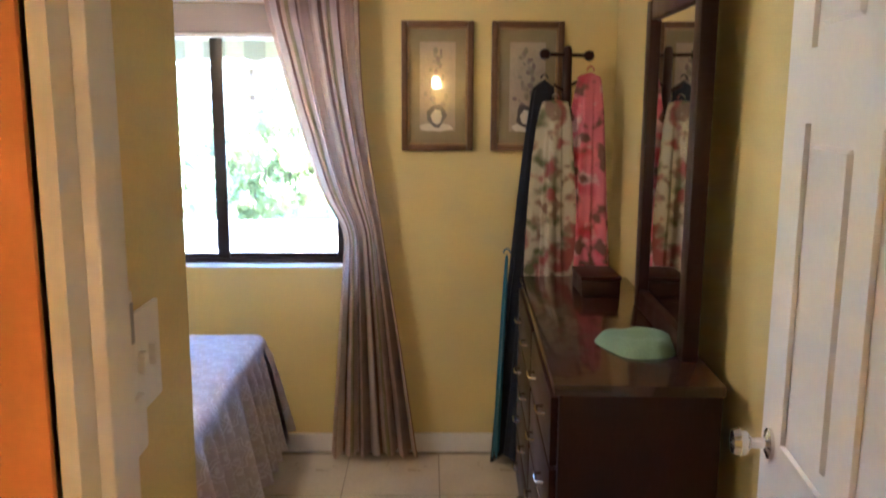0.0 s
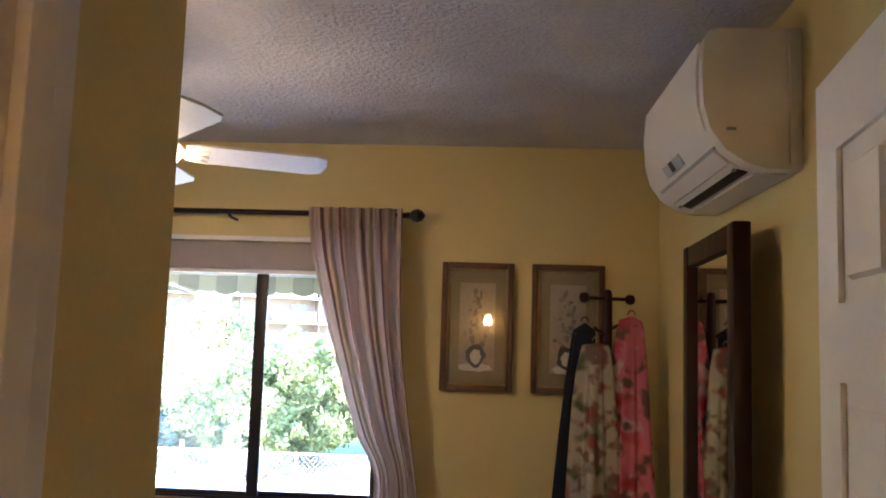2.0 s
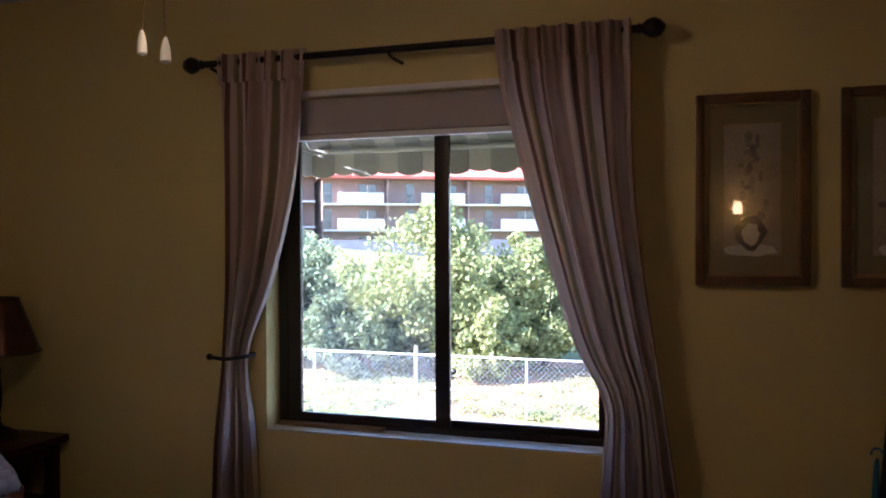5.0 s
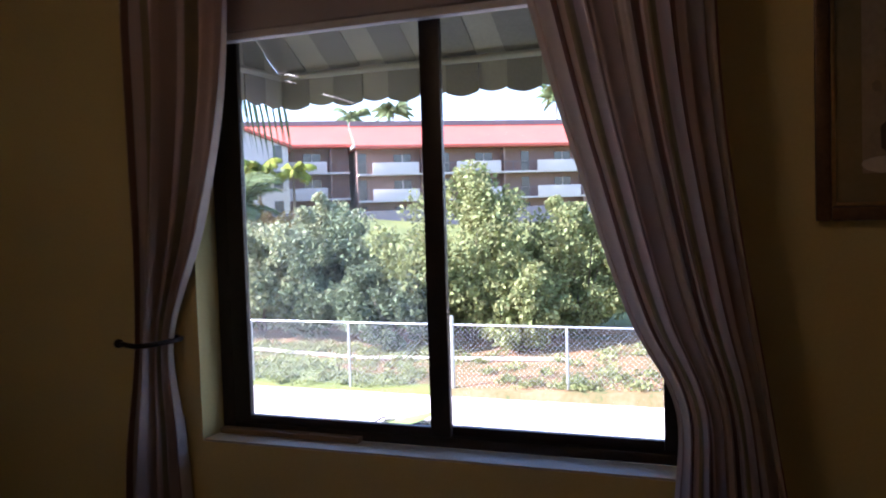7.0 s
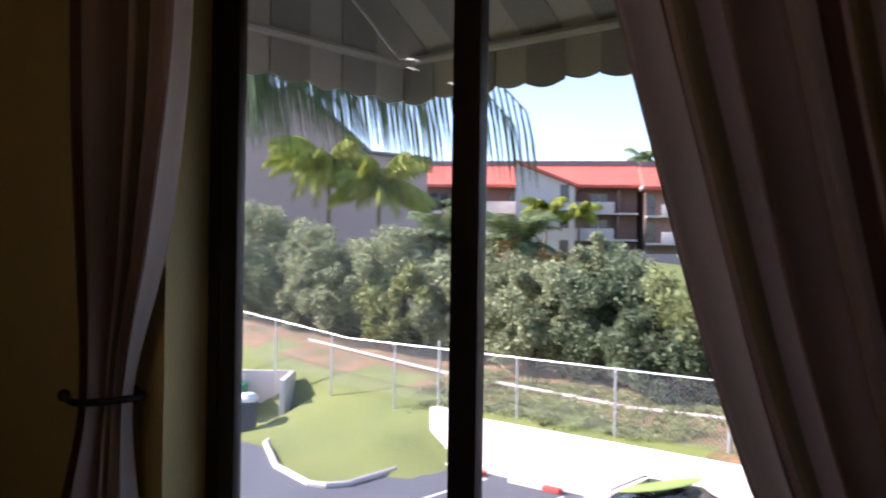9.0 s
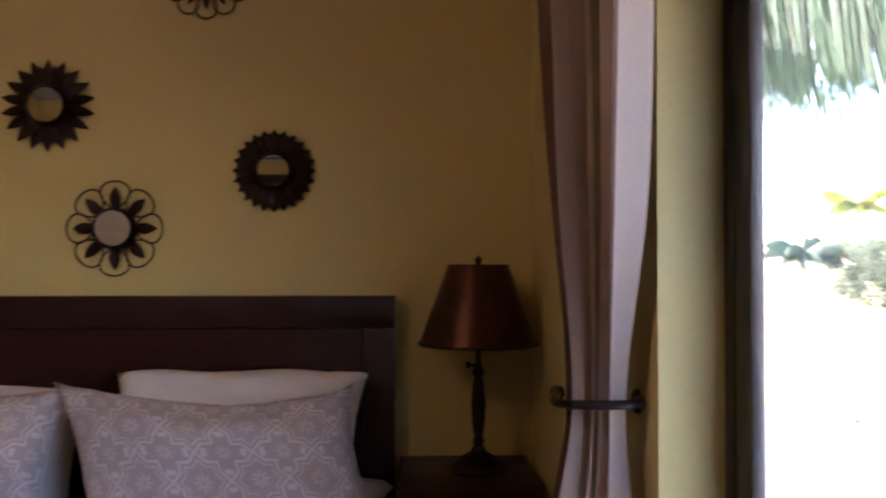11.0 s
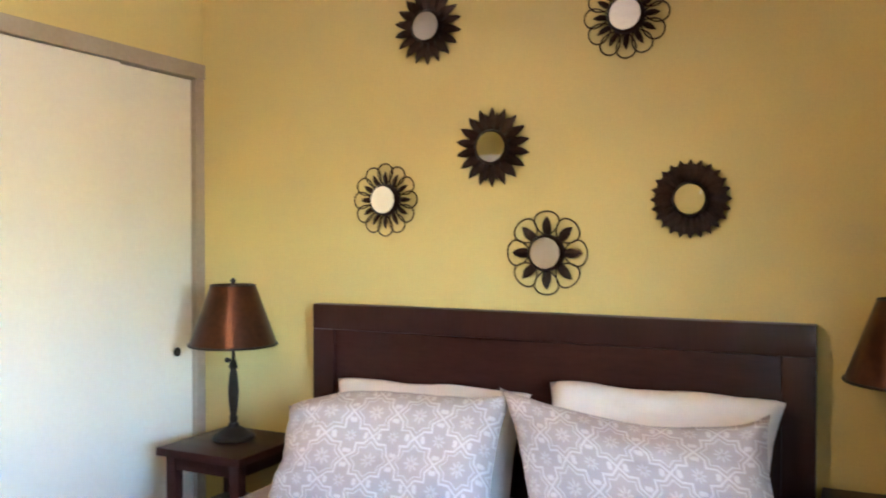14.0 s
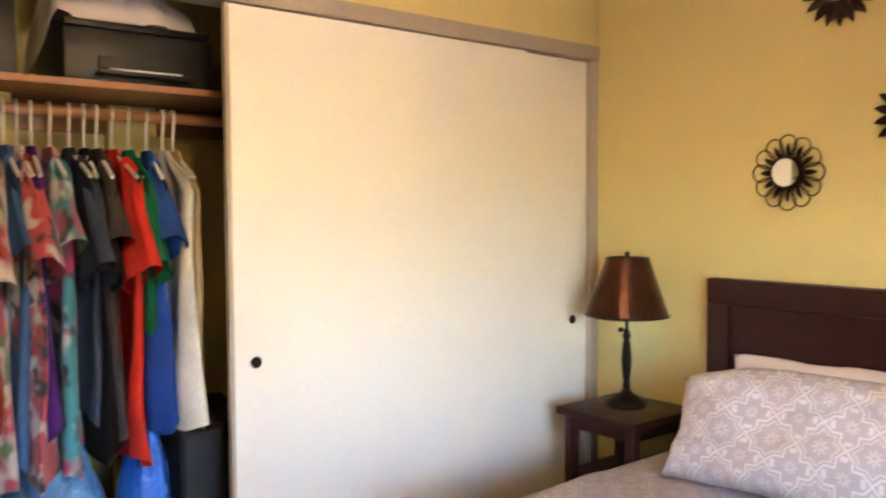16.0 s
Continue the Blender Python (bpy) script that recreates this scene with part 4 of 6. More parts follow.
for k in range(4):
    a = radians(-60 + 90 * k)
    m = Matrix.Rotation(a, 4, "Z") @ Matrix.Translation((0.048, 0, 2.112)) @ Matrix.Rotation(radians(126), 4, "Y")
    part("lamp_holder", lathe(B(), [(0.016, 0.0), (0.020, 0.012), (0.026, 0.03)], 16, (0, 0, 0), m), FANW, fan)
    part("glass_shade", lathe(B(), [(0.022, 0.026), (0.032, 0.038), (0.043, 0.060), (0.049, 0.084), (0.050, 0.104), (0.046, 0.104), (0.044, 0.084), (0.029, 0.044), (0.0, 0.04)], 24, (0, 0, 0), m), SHADE, fan, "lit frosted glass bell shade")
for dx, dy, z in ((-0.052, 0.01, 1.875), (0.020, -0.02, 1.85)):
    ch = part("pull_chain", tube(B(), [(dx * 0.7, dy, 2.06), (dx, dy, z)], 0.0015, 6), BRASS, fan, "thin metal pull chain")
    part("pull_knob", lathe(B(), [(0.0, -0.045), (0.009, -0.04), (0.008, -0.02), (0.003, 0.0), (0.0, 0.001)], 12, (dx, dy, z)), WHITE, ch, "white pull knob")


# ---- door, switches ----
door = thing("door_1", (3.256, DOOR_Y + 0.006, 0.008), "white six-panel bedroom door standing open", "door", "", "structure", 82.7)
DW, DH = 0.775, 2.03
bm = B()
cols, rows = ((0.115, 0.345), (0.43, 0.66)), ((0.24, 0.80), (0.98, 1.54), (1.66, 1.90))
xs, zs = [0, 0.115, 0.345, 0.43, 0.66, DW], [0, 0.24, 0.80, 0.98, 1.54, 1.66, 1.90, DH]
for i in (0, 2, 4):
    box(bm, xs[i], xs[i + 1], -0.035, 0, 0, DH)
for i in (1, 3):
    for j in (0, 2, 4, 6):
        box(bm, xs[i], xs[i + 1], -0.035, 0, zs[j], zs[j + 1])
leaf = part("leaf", bm, WHITE, door)
for a, b in cols:
    for c, d in rows:
        bm = B()
        box(bm, a, b, -0.026, -0.009, c, d)
        box(bm, a + 0.028, b - 0.028, -0.033, -0.002, c + 0.028, d - 0.028, 0.011, 1)
        part("panel", bm, WHITE, door)
kn = part("knob", lathe(B(), [(0.028, 0), (0.028, 0.006), (0.011, 0.012), (0.011, 0.035), (0.024, 0.044), (0.027, 0.056), (0.022, 0.068), (0.0, 0.071)], 24, (0.715, 0, 0.962), Matrix.Rotation(-math.pi / 2, 4, "X")), CHROME, door, "polished chrome knob")
part("knob", lathe(B(), [(0.028, 0), (0.028, 0.006), (0.011, 0.012), (0.011, 0.035), (0.024, 0.044), (0.027, 0.056), (0.022, 0.068), (0.0, 0.071)], 24, (0.715, -0.035, 0.962), Matrix.Rotation(math.pi / 2, 4, "X")), CHROME, door, "polished chrome knob")
for z in (0.22, 1.02, 1.82):
    part("hinge", lathe(B(), [(0.006, -0.045), (0.006, 0.045)], 10, (-0.004, 0.004, z)), CHROME, door, "metal butt hinge")

sw = thing("light_switch", (END_X, -2.675, 1.285), "cream double light switch plate on the passage wall", "light switch")
part("plate", box(B(), 0, 0.006, -0.055, 0.055, -0.060, 0.060, 0.003), WHITE, sw)
for y in (-0.018, 0.018):
    part("rocker", box(B(), 0.005, 0.014, y - 0.006, y + 0.006, -0.012, 0.014, 0.003), WHITE, sw)
rm = thing("remote_control", (END_X, -2.775, 1.30), "white air conditioner remote in a wall holder", "remote control")
part("body", box(B(), 0.004, 0.024, -0.024, 0.024, -0.085, 0.085, 0.006), WHITE, rm)
part("screen", box(B(), 0.0242, 0.0255, -0.017, 0.017, 0.028, 0.072), ACGREY, rm, "grey display")
part("holder", box(B(), 0, 0.030, -0.03, 0.03, -0.092, -0.03, 0.004), WHITE, rm)


# ---- flower mirrors over the bed ----
def petal(bm, m, r0, r1, w, lift, n=7):
    """A pointed leaf of metal, ridged along the middle."""
    rows = []
    for k in range(n + 1):
        t = k / n
        wid = w * math.sin(math.pi * min(1, 0.18 + 0.82 * t)) ** 0.8 if k < n else 0.0006
        r = r0 + (r1 - r0) * t
        h = lift * math.sin(t * math.pi * 0.8)
        rows.append([bm.verts.new(m @ Vector((h, -wid, r))), bm.verts.new(m @ Vector((h + 0.006 * (1 - t) + 0.002, 0, r))), bm.verts.new(m @ Vector((h, wid, r)))])
    fs = []
    for a, b in zip(rows, rows[1:]):
        for q in range(2):
            fs.append(bm.faces.new((a[q], a[q + 1], b[q + 1], b[q])))
    return fs


def flower_mirror(y, z, R, style, label):
    ob = thing("flower_mirror", (0.003, y, z), label, "wall mirror", "flower mirrors over the bed")
    g = R * 0.37
    bm = B()
    front = [bm.verts.new((0.027, g * math.cos(t), g * math.sin(t))) for t in [2 * math.pi * q / 40 for q in range(40)]]
    back = [bm.verts.new((0.004, v.co.y, v.co.z)) for v in front]
    bm.faces.new(front), bm.faces.new(back[::-1])
    for q in range(40):
        bm.faces.new((front[q], back[q], back[(q + 1) % 40], front[(q + 1) % 40]))
    part("glass", bm, MIRROR, ob, "round mirror glass", 0)
    part("ring", lathe(B(), [(g * 1.005, 0.0), (g * 1.20, 0.0), (g * 1.18, 0.022), (g * 1.06, 0.031), (g * 1.005, 0.028), (g * 1.005, 0.0)], 36, (0, 0, 0), Matrix.Rotation(math.pi / 2, 4, "Y")), PETAL, ob, "dark metal rim")
    if style == "loops":
        n = 8 if R > 0.126 else 12
        for k in range(n):
            m = Matrix.Rotation(2 * math.pi * k / n, 4, "X")
            bm = B()
            petal(bm, m, g * 1.17, R * (0.88 if n == 8 else 0.80), R * (0.12 if n == 8 else 0.075), 0.008)
            part("petal", bm, PETAL, ob)
            bm = B()
            w = R * (0.36 if n == 8 else 0.27)
            tube(bm, [m @ Vector((0.008, w * math.sin(t) * (0.45 + 0.55 * math.sin(t / 2)), g * 1.15 + (R - g * 1.15) * (0.5 - 0.5 * math.cos(t)))) for t in [2 * math.pi * q / 22 for q in range(1, 22)]], 0.0025, 6)
            part("wire_loop", bm, PETAL, ob)
    else:
        rings = ((18, R, R * 0.115, 0.004, 0.008), (16, R * 0.86, R * 0.105, 0.009, 0.008)) if style == "leaves" else ((24, R, R * 0.135, 0.003, 0.012), (24, R * 0.90, R * 0.135, 0.009, 0.012))
        for ring, (n, r1, w, x, lift) in enumerate(rings):
            for k in range(n):
                m = Matrix.Translation((x, 0, 0)) @ Matrix.Rotation(2 * math.pi * (k + 0.5 * ring) / n, 4, "X")
                bm = B()
                petal(bm, m, g * 1.16, r1, w, lift)
                part("petal", bm, PETAL, ob)


flower_mirror(-1.686, 1.569, 0.120, "loops", "round mirror in dark metal wire loops and petals")
flower_mirror(-1.300, 1.726, 0.125, "leaves", "round mirror in a dark sunflower of pointed leaves")
flower_mirror(-1.122, 1.398, 0.127, "loops", "round mirror in eight dark wire loops and leaves")
flower_mirror(-0.698, 1.553, 0.112, "ruffle", "round mirror in a dark ruffled double ring")
flower_mirror(-1.527, 2.124, 0.122, "leaves", "round mirror in a dark sunflower of pointed leaves")
flower_mirror(-0.882, 2.088, 0.124, "loops", "round mirror in dark metal wire loops and petals")


# ---- closet contents ----
SHELFW = mat("closet_pine", (0.30, 0.135, 0.05), (0.20, 0.085, 0.03), rough=0.5, stretch=(0.6, 8, 8), scale=6)
shelf = thing("closet_shelf", (0, 0, 0), "stained pine closet shelf on a wall cleat", "shelf")
part("board", box(B(), 0.003, 2.277, -3.058, -2.66, 1.792, 1.812, 0.003), SHELFW, shelf)
part("cleat", box(B(), 0.003, 2.277, -3.058, -3.035, 1.70, 1.791, 0.003), SHELFW, shelf)
crod = thing("closet_rod", (0, 0, 0), "stained round wooden closet rod", "closet rod")
part("pole", tube(B(), [(0.002, -2.79, 1.735), (2.278, -2.79, 1.735)], 0.017, 14), SHELFW, crod)

pr = thing("printer", (1.50, -2.98, 1.812), "black desktop inkjet printer on the closet shelf", "printer")
part("body", box(B(), 0, 0.42, 0, 0.30, 0, 0.145, 0.012), BLACK, pr)
part("lid", box(B(), 0.005, 0.415, 0.005, 0.295, 0.147, 0.168, 0.008), BLACK, pr)
part("paper_slot", box(B(), 0.09, 0.33, 0.296, 0.306, 0.035, 0.07, 0.002), mat("slot_black", (0.006, 0.006, 0.006), rough=0.6), pr, "dark paper slot")
part("paper", box(B(), 0.11, 0.31, 0.25, 0.335, 0.030, 0.034), WHITE, pr, "white paper in the tray")
part("paper_tray", box(B(), 0.08, 0.34, 0.29, 0.345, 0.018, 0.028, 0.003), BLACK, pr)
bg = thing("folded_linen", (1.76, -2.84, 1.982), "crumpled white linen heaped on the printer", "linen")


def linen(u, v):
    a = u * 2 * math.pi
    r = v
    x, y = 0.27 * r * math.cos(a), 0.14 * r * math.sin(a)
    fall = max(0.0, x - 0.165)
    z = 0.11 * (1 - r ** 4) + 0.06 * noise.noise((x * 11, y * 14, 1)) * (1 - r * 0.5) + 0.02 * noise.noise((x * 30, y * 34, 2))
    return Vector((x - 0.5 * fall, y, max(0.0, z) - 1.45 * fall))


part("cloth", sheet(B(), linen, 60, 20, 0.0), COTTON, bg, "", 80)
cb = thing("storage_box", (2.03, -2.99, 1.812), "dark storage box on the closet shelf", "box")
part("body", box(B(), 0, 0.22, 0, 0.30, 0, 0.20, 0.004), BLACK, cb)
part("label_plate", box(B(), 0.05, 0.17, 0.301, 0.304, 0.04, 0.11), COTTON, cb, "pale label plate")

HANGW = mat("white_hanger_plastic", (0.75, 0.72, 0.66), rough=0.35)


def garment(x, cloth, length, label, sleeve=True, width=0.42, seed=0.0, lean=0.0):
    ob = thing("hanging_shirt", (x, -2.79, 1.735), label, "shirt", "clothes on the closet rod")
    m = Matrix.Rotation(radians(lean), 4, "Z")
    hk = B()
    tube(hk, [m @ Vector((0, 0.016 * math.cos(t), 0.004 + 0.020 * math.sin(t))) for t in [math.pi * (1.0 - 1.1 * q / 8) for q in range(9)]] + [m @ Vector((0, 0.004, -0.050)), m @ Vector((0, 0, -0.100))], 0.0042, 6)
    tube(hk, [m @ Vector((0, -width * 0.42, -0.185)), m @ Vector((0, 0, -0.098)), m @ Vector((0, width * 0.42, -0.185))], 0.006, 6)
    part("hanger", hk, HANGW, ob, "white plastic hanger")
    top = -0.100

    def f(u, v):
        a = u * 2 * math.pi
        w = lerp([(0, 0.045), (0.03, 0.075), (0.16, width / 2 - 0.01), (0.3, width / 2 - 0.022), (1, width / 2 + 0.012)], v)
        t = lerp([(0, 0.010), (0.14, 0.020), (0.5, 0.028), (1, 0.036)], v)
        y = w * math.copysign(abs(math.cos(a)) ** 0.8, math.cos(a))
        xx = t * math.sin(a) * (1 + 0.35 * math.sin(7 * math.cos(a) + seed)) + 0.013 * math.sin(y * 24 + seed + 3 * v) * min(1, v * 2) + 0.02 * noise.noise((y * 5, v * 3, seed)) * v
        z = top - length * v + 0.020 * math.sin(a * 2 + seed) * v
        return m @ Vector((xx, y, z))
    part("body", sheet(B(), f, 48, 26, 0.0), cloth, ob, "", 80)
    if sleeve:
        def g(u, v):
            a = u * 2 * math.pi
            c = Vector((0.010 * math.sin(seed) * v, width / 2 - 0.075 + 0.085 * v, top - 0.075 - (0.26 + 0.05 * math.sin(seed * 1.3)) * v))
            return m @ (c + Vector(((0.020 + 0.020 * v) * math.sin(a) * (1 + 0.3 * math.sin(3 * a + seed + 2 * v)), 0.075 * math.cos(a) * (0.6 + 0.45 * v), 0.045 * math.cos(a) * v - 0.05 * math.cos(a) * (1 - v))))
        part("sleeve", sheet(B(), g, 28, 10, 0.0), cloth, ob, "", 80)


def cloth(name, c):
    c = tuple(1.15 * q for q in c)
    return mat(name, c, tuple(0.65 * q for q in c), rough=0.9, scale=9, fine=180, bump=0.2, spec=0.1)


WARD = [
    (1.605, cloth("khaki_cotton", (0.42, 0.31, 0.17)), 0.80, "khaki long cotton shirt on a hanger", False), (1.645, cloth("white_shirt_cotton", (0.62, 0.58, 0.52)), 0.82, "white cotton shirt on a hanger", False),
    (1.690, cloth("royal_blue_cotton", (0.025, 0.07, 0.30)), 0.78, "royal blue short-sleeved shirt on a hanger", True), (1.735, cloth("forest_green_cotton", (0.01, 0.13, 0.06)), 0.52, "green short-sleeved shirt on a hanger", True),
    (1.778, cloth("red_cotton", (0.52, 0.03, 0.02)), 0.84, "bright red short-sleeved shirt on a hanger", True), (1.825, cloth("charcoal_cotton", (0.055, 0.045, 0.045)), 0.86, "charcoal short-sleeved shirt on a hanger", True),
    (1.868, cloth("black_cotton", (0.012, 0.012, 0.014)), 0.80, "black shirt on a hanger", True), (1.910, cloth("slate_cotton", (0.035, 0.045, 0.075)), 0.78, "slate blue shirt on a hanger", True),
    (1.952, print_cloth("teal_leaf_print", (0.05, 0.27, 0.30), [((0.55, 0.55, 0.50), 1.0), ((0.015, 0.02, 0.02), 1.2), ((0.48, 0.05, 0.14), 0.7)], 11), 0.84, "teal leaf print shirt on a hanger", True),
    (1.992, cloth("purple_cotton", (0.07, 0.02, 0.15)), 0.82, "purple dress on a hanger", False),
    (2.030, print_cloth("red_white_print", (0.45, 0.05, 0.06), [((0.6, 0.56, 0.5), 1.0), ((0.02, 0.02, 0.03), 1.5)], 14), 0.82, "red and white print shirt on a hanger", True),
    (2.072, cloth("denim_blue", (0.06, 0.14, 0.33)), 0.90, "denim blue shirt on a hanger", True),
    (2.112, print_cloth("pale_flower_print", (0.50, 0.45, 0.42), [((0.35, 0.06, 0.09), 1.0), ((0.10, 0.16, 0.07), 1.3)], 12), 0.84, "pale flowered blouse on a hanger", True),
    (2.155, cloth("rust_cotton", (0.35, 0.06, 0.03)), 0.80, "rust red shirt on a hanger", True), (2.20, cloth("sand_cotton", (0.38, 0.30, 0.20)), 0.78, "sand coloured shirt on a hanger", True),
]
for k, (x, c, ln, lab, sl) in enumerate(WARD):
    garment(x - 0.02 + 0.008 * math.sin(k * 5.1), c, ln * (0.99 + 0.07 * math.sin(k * 3.3)), lab, sl, 0.43 + 0.05 * math.sin(k * 2.1), k * 1.7, 4 * math.sin(k * 1.9) - 3)

BAGBLUE = mat("blue_plastic_bag", (0.03, 0.16, 0.62), (0.02, 0.09, 0.40), rough=0.25, scale=14, fine=60, bump=0.5, dist=0.01)
BAGLIGHT = mat("pale_blue_bubble_wrap", (0.16, 0.36, 0.62), (0.09, 0.22, 0.45), rough=0.25, scale=20, fine=140, bump=0.8, dist=0.006)


def sack(cx, cy, w, d, h, material, label, seed):
    ob = thing("plastic_bag", (cx, cy, 0), label, "bag", "bags in the closet")

    def f(u, v):
        a = u * 2 * math.pi
        r = max(0.0, math.sin(math.pi * (0.5 + 0.5 * v))) ** 0.45 if v > 0 else 1.0
        n = 1 + 0.13 * noise.noise((math.cos(a) * 3 + seed, math.sin(a) * 3, v * 4)) + 0.06 * noise.noise((math.cos(a) * 9 + seed, math.sin(a) * 9, v * 11))
        return Vector((w / 2 * math.cos(a) * r * n, d / 2 * math.sin(a) * r * n, h * v * (1 + 0.1 * (n - 1))))
    part("sack", sheet(B(), f, 56, 30, 0.0), material, ob, "", 60)


sack(1.96, -2.76, 0.36, 0.46, 0.92, BAGLIGHT, "pale blue wrapped bundle on the closet floor", 1.0)
sack(1.72, -2.72, 0.22, 0.34, 0.86, BAGBLUE, "blue plastic bag on the closet floor", 4.0)
sack(2.17, -2.76, 0.20, 0.40, 0.88, BAGBLUE, "blue plastic bag on the closet floor", 7.0)
tk = thing("black_suitcase", (1.36, -3.02, 0), "black suitcase on the closet floor", "suitcase")
part("handle", tube(B(), [(0.08, 0.22, 0.838), (0.08, 0.22, 0.87), (0.22, 0.22, 0.87), (0.22, 0.22, 0.838)], 0.009, 8), BLACK, tk)
part("body", box(B(), 0, 0.30, 0, 0.44, 0.02, 0.84, 0.03, 3), BLACK, tk)

# ---- hall lamp behind the doorway ----
hl = thing("wall_lamp", (2.79, HALL_Y, 1.78), "lit wall lamp with a cream shade in the hall", "wall lamp")
part("back_plate", lathe(B(), [(0.045, 0), (0.045, 0.008), (0.03, 0.014), (0.0, 0.015)], 20, (0, 0.0, -0.05), Matrix.Rotation(-math.pi / 2, 4, "X")), BRASS, hl)
part("arm", tube(B(), [(0, 0.012, -0.05), (0, 0.08, -0.07), (0, 0.10, -0.03)], 0.006, 8), BRASS, hl)
part("shade", lathe(B(), [(0.044, -0.055), (0.034, 0.055), (0.032, 0.055), (0.042, -0.055), (0.044, -0.055)], 28, (0, 0.10, 0)), emit("lit_lamp_cloth", (1.0, 0.56, 0.23), 5.2), hl, "glowing cream cloth shade")


# ---- outside ----
G = -5.1                                   # parking lot level below the bedroom floor
GRASS = mat("lawn_grass", (0.19, 0.20, 0.042), (0.11, 0.135, 0.028), rough=0.9, scale=0.35, fine=9, bump=0.6, dist=0.05)
SOIL = mat("red_soil_slope", (0.31, 0.155, 0.075), (0.07, 0.09, 0.024), rough=0.95, scale=0.9, fine=7, bump=0.5, dist=0.05)
ASPHALT = mat("parking_asphalt", (0.10, 0.10, 0.108), (0.075, 0.075, 0.082), rough=0.9, scale=0.6, fine=30, bump=0.3)
CONC = mat("pale_concrete", (0.60, 0.52, 0.46), (0.52, 0.45, 0.40), rough=0.85, scale=1.0, fine=14)
RENDERW = mat("white_wall_render", (0.74, 0.66, 0.60), (0.68, 0.60, 0.55), rough=0.8, scale=0.8, fine=12)
LINEP = mat("road_line_paint", (0.72, 0.72, 0.70), (0.55, 0.55, 0.53), rough=0.7, scale=6)
REDP = mat("red_kerb_paint", (0.45, 0.06, 0.04), (0.36, 0.06, 0.045), rough=0.7, scale=5)
GALV = mat("galvanised_steel", (0.62, 0.62, 0.60), (0.52, 0.52, 0.50), rough=0.4, metal=0.7, scale=10)


def ground_z(x, y):
    if y > 19.1 and x > -15.3:
        z = -3.62 + 0.06 * min(8.0, y - 19.1) + 0.3 * max(0.0, min(1.0, (x + 8) / 8))
    else:
        start = 18.95 if -29.0 < x < -21.3 else 16.2
        rise = max(0.0, min(1.0, (y - start) / (21.2 - start)))
        z = G - 0.02 + (1.75 * rise if x < -14.6 else 0.0)
        if y > 21.2:
            z = -3.3 + 0.05 * min(8.0, y - 21.2)
    if y > 28:
        z += (min(y, 62) - 28) * 0.085
    z += 1.1 * max(0.0, min(1.0, (-19.5 - x) / 12)) * max(0.0, min(1.0, (y - 17.5) / 3))
    return z + 0.06 * noise.noise((x * 0.3, y * 0.3, 0)) * (1 if y > 19.2 else 0)


xs = [-900, -400, -200, -120, -80] + [-60 + 1.5 * k for k in range(54)] + [24, 40, 80, 200, 500, 900]
ys = [-900, -300, -100, -30, -8, 0.3, 4, 8, 12, 15, 16, 16.6, 17.4, 18.2, 19.0, 19.12, 20, 21, 22.5, 24, 26, 28, 31, 35, 40, 48, 56, 62, 75, 100, 160, 400, 1200, 3000]
verts = [(x, y, ground_z(x, y)) for y in ys for x in xs]
faces = [(j * len(xs) + i, j * len(xs) + i + 1, (j + 1) * len(xs) + i + 1, (j + 1) * len(xs) + i) for j in range(len(ys) - 1) for i in range(len(xs) - 1)]
me = bpy.data.meshes.new("ground")
me.from_pydata(verts, [], faces)
me.materials.append(GRASS)
me.materials.append(SOIL)
for p in me.polygons:
    c = p.center
    p.material_index = 1 if c.y < 29 and (c.y > 21.5 + 0.8 * math.sin(c.x * 0.9) or (c.y > 18.95 and c.x > -6.8 + 1.5 * math.sin(c.y * 2.0))) else 0
    p.use_smooth = True
tagged(new("ground", me), "lawn and red soil slope behind the fence", "ground", "", "structure")
bm = B()
vs = [bm.verts.new((x, y, G)) for x, y in ((-60, 1.5), (40, 1.5), (40, 18.75), (-14.7, 18.75), (-14.45, 14.9), (-15.2, 14.25), (-17.4, 14.8), (-20.0, 16.4), (-21.6, 18.8), (-28.2, 18.8), (-28.2, 15.5), (-60, 13.0))]
bm.faces.new(vs)
structure("road", bm, ASPHALT, "dark asphalt parking lot with bays", "parking lot")
for k, x in enumerate((-14.55, -12.15, -9.55, -6.95, -4.42, -1.85, 0.75, 3.3)):
    if k:
        structure("bay_line", box(B(), x - 0.05, x + 0.05, 13.6, 18.2, G, G + 0.005), LINEP, "white painted parking bay line", "road marking")
for k, x in enumerate((-13.2, -10.6, -8.1, -5.6, -3.05, -0.5, 2.0)):
    ws = thing("wheel_stop", (x, 18.35, G), "low concrete wheel stop with red paint", "wheel stop", "wheel stops")
    part("block", box(B(), -0.85, 0.85, -0.09, 0.09, 0, 0.13, 0.02), CONC, ws)
    part("painted_end", box(B(), 0.30, 0.86, -0.094, 0.094, 0.004, 0.135, 0.02), REDP, ws, "red painted end")
structure("kerb", box(B(), -14.7, 40, 18.62, 18.9, G, G + 0.15, 0.02), CONC, "pale concrete kerb along the wall", "kerb")
bm = B()
tube(bm, [(-14.72, 18.7, G + 0.05), (-14.47, 14.9, G + 0.05), (-14.75, 14.4, G + 0.05), (-15.25, 14.22, G + 0.05), (-17.4, 14.76, G + 0.05), (-20.0, 16.35, G + 0.05), (-21.5, 18.6, G + 0.05)], 0.10, 8)
structure("kerb", bm, CONC, "pale curved concrete kerb round the lawn", "kerb")
bm = B()
box(bm, -14.85, 40, 18.9, 19.1, G - 0.1, -3.62, 0.02)
box(bm, -14.95, -14.0, 18.84, 19.16, G - 0.1, -3.50, 0.03)
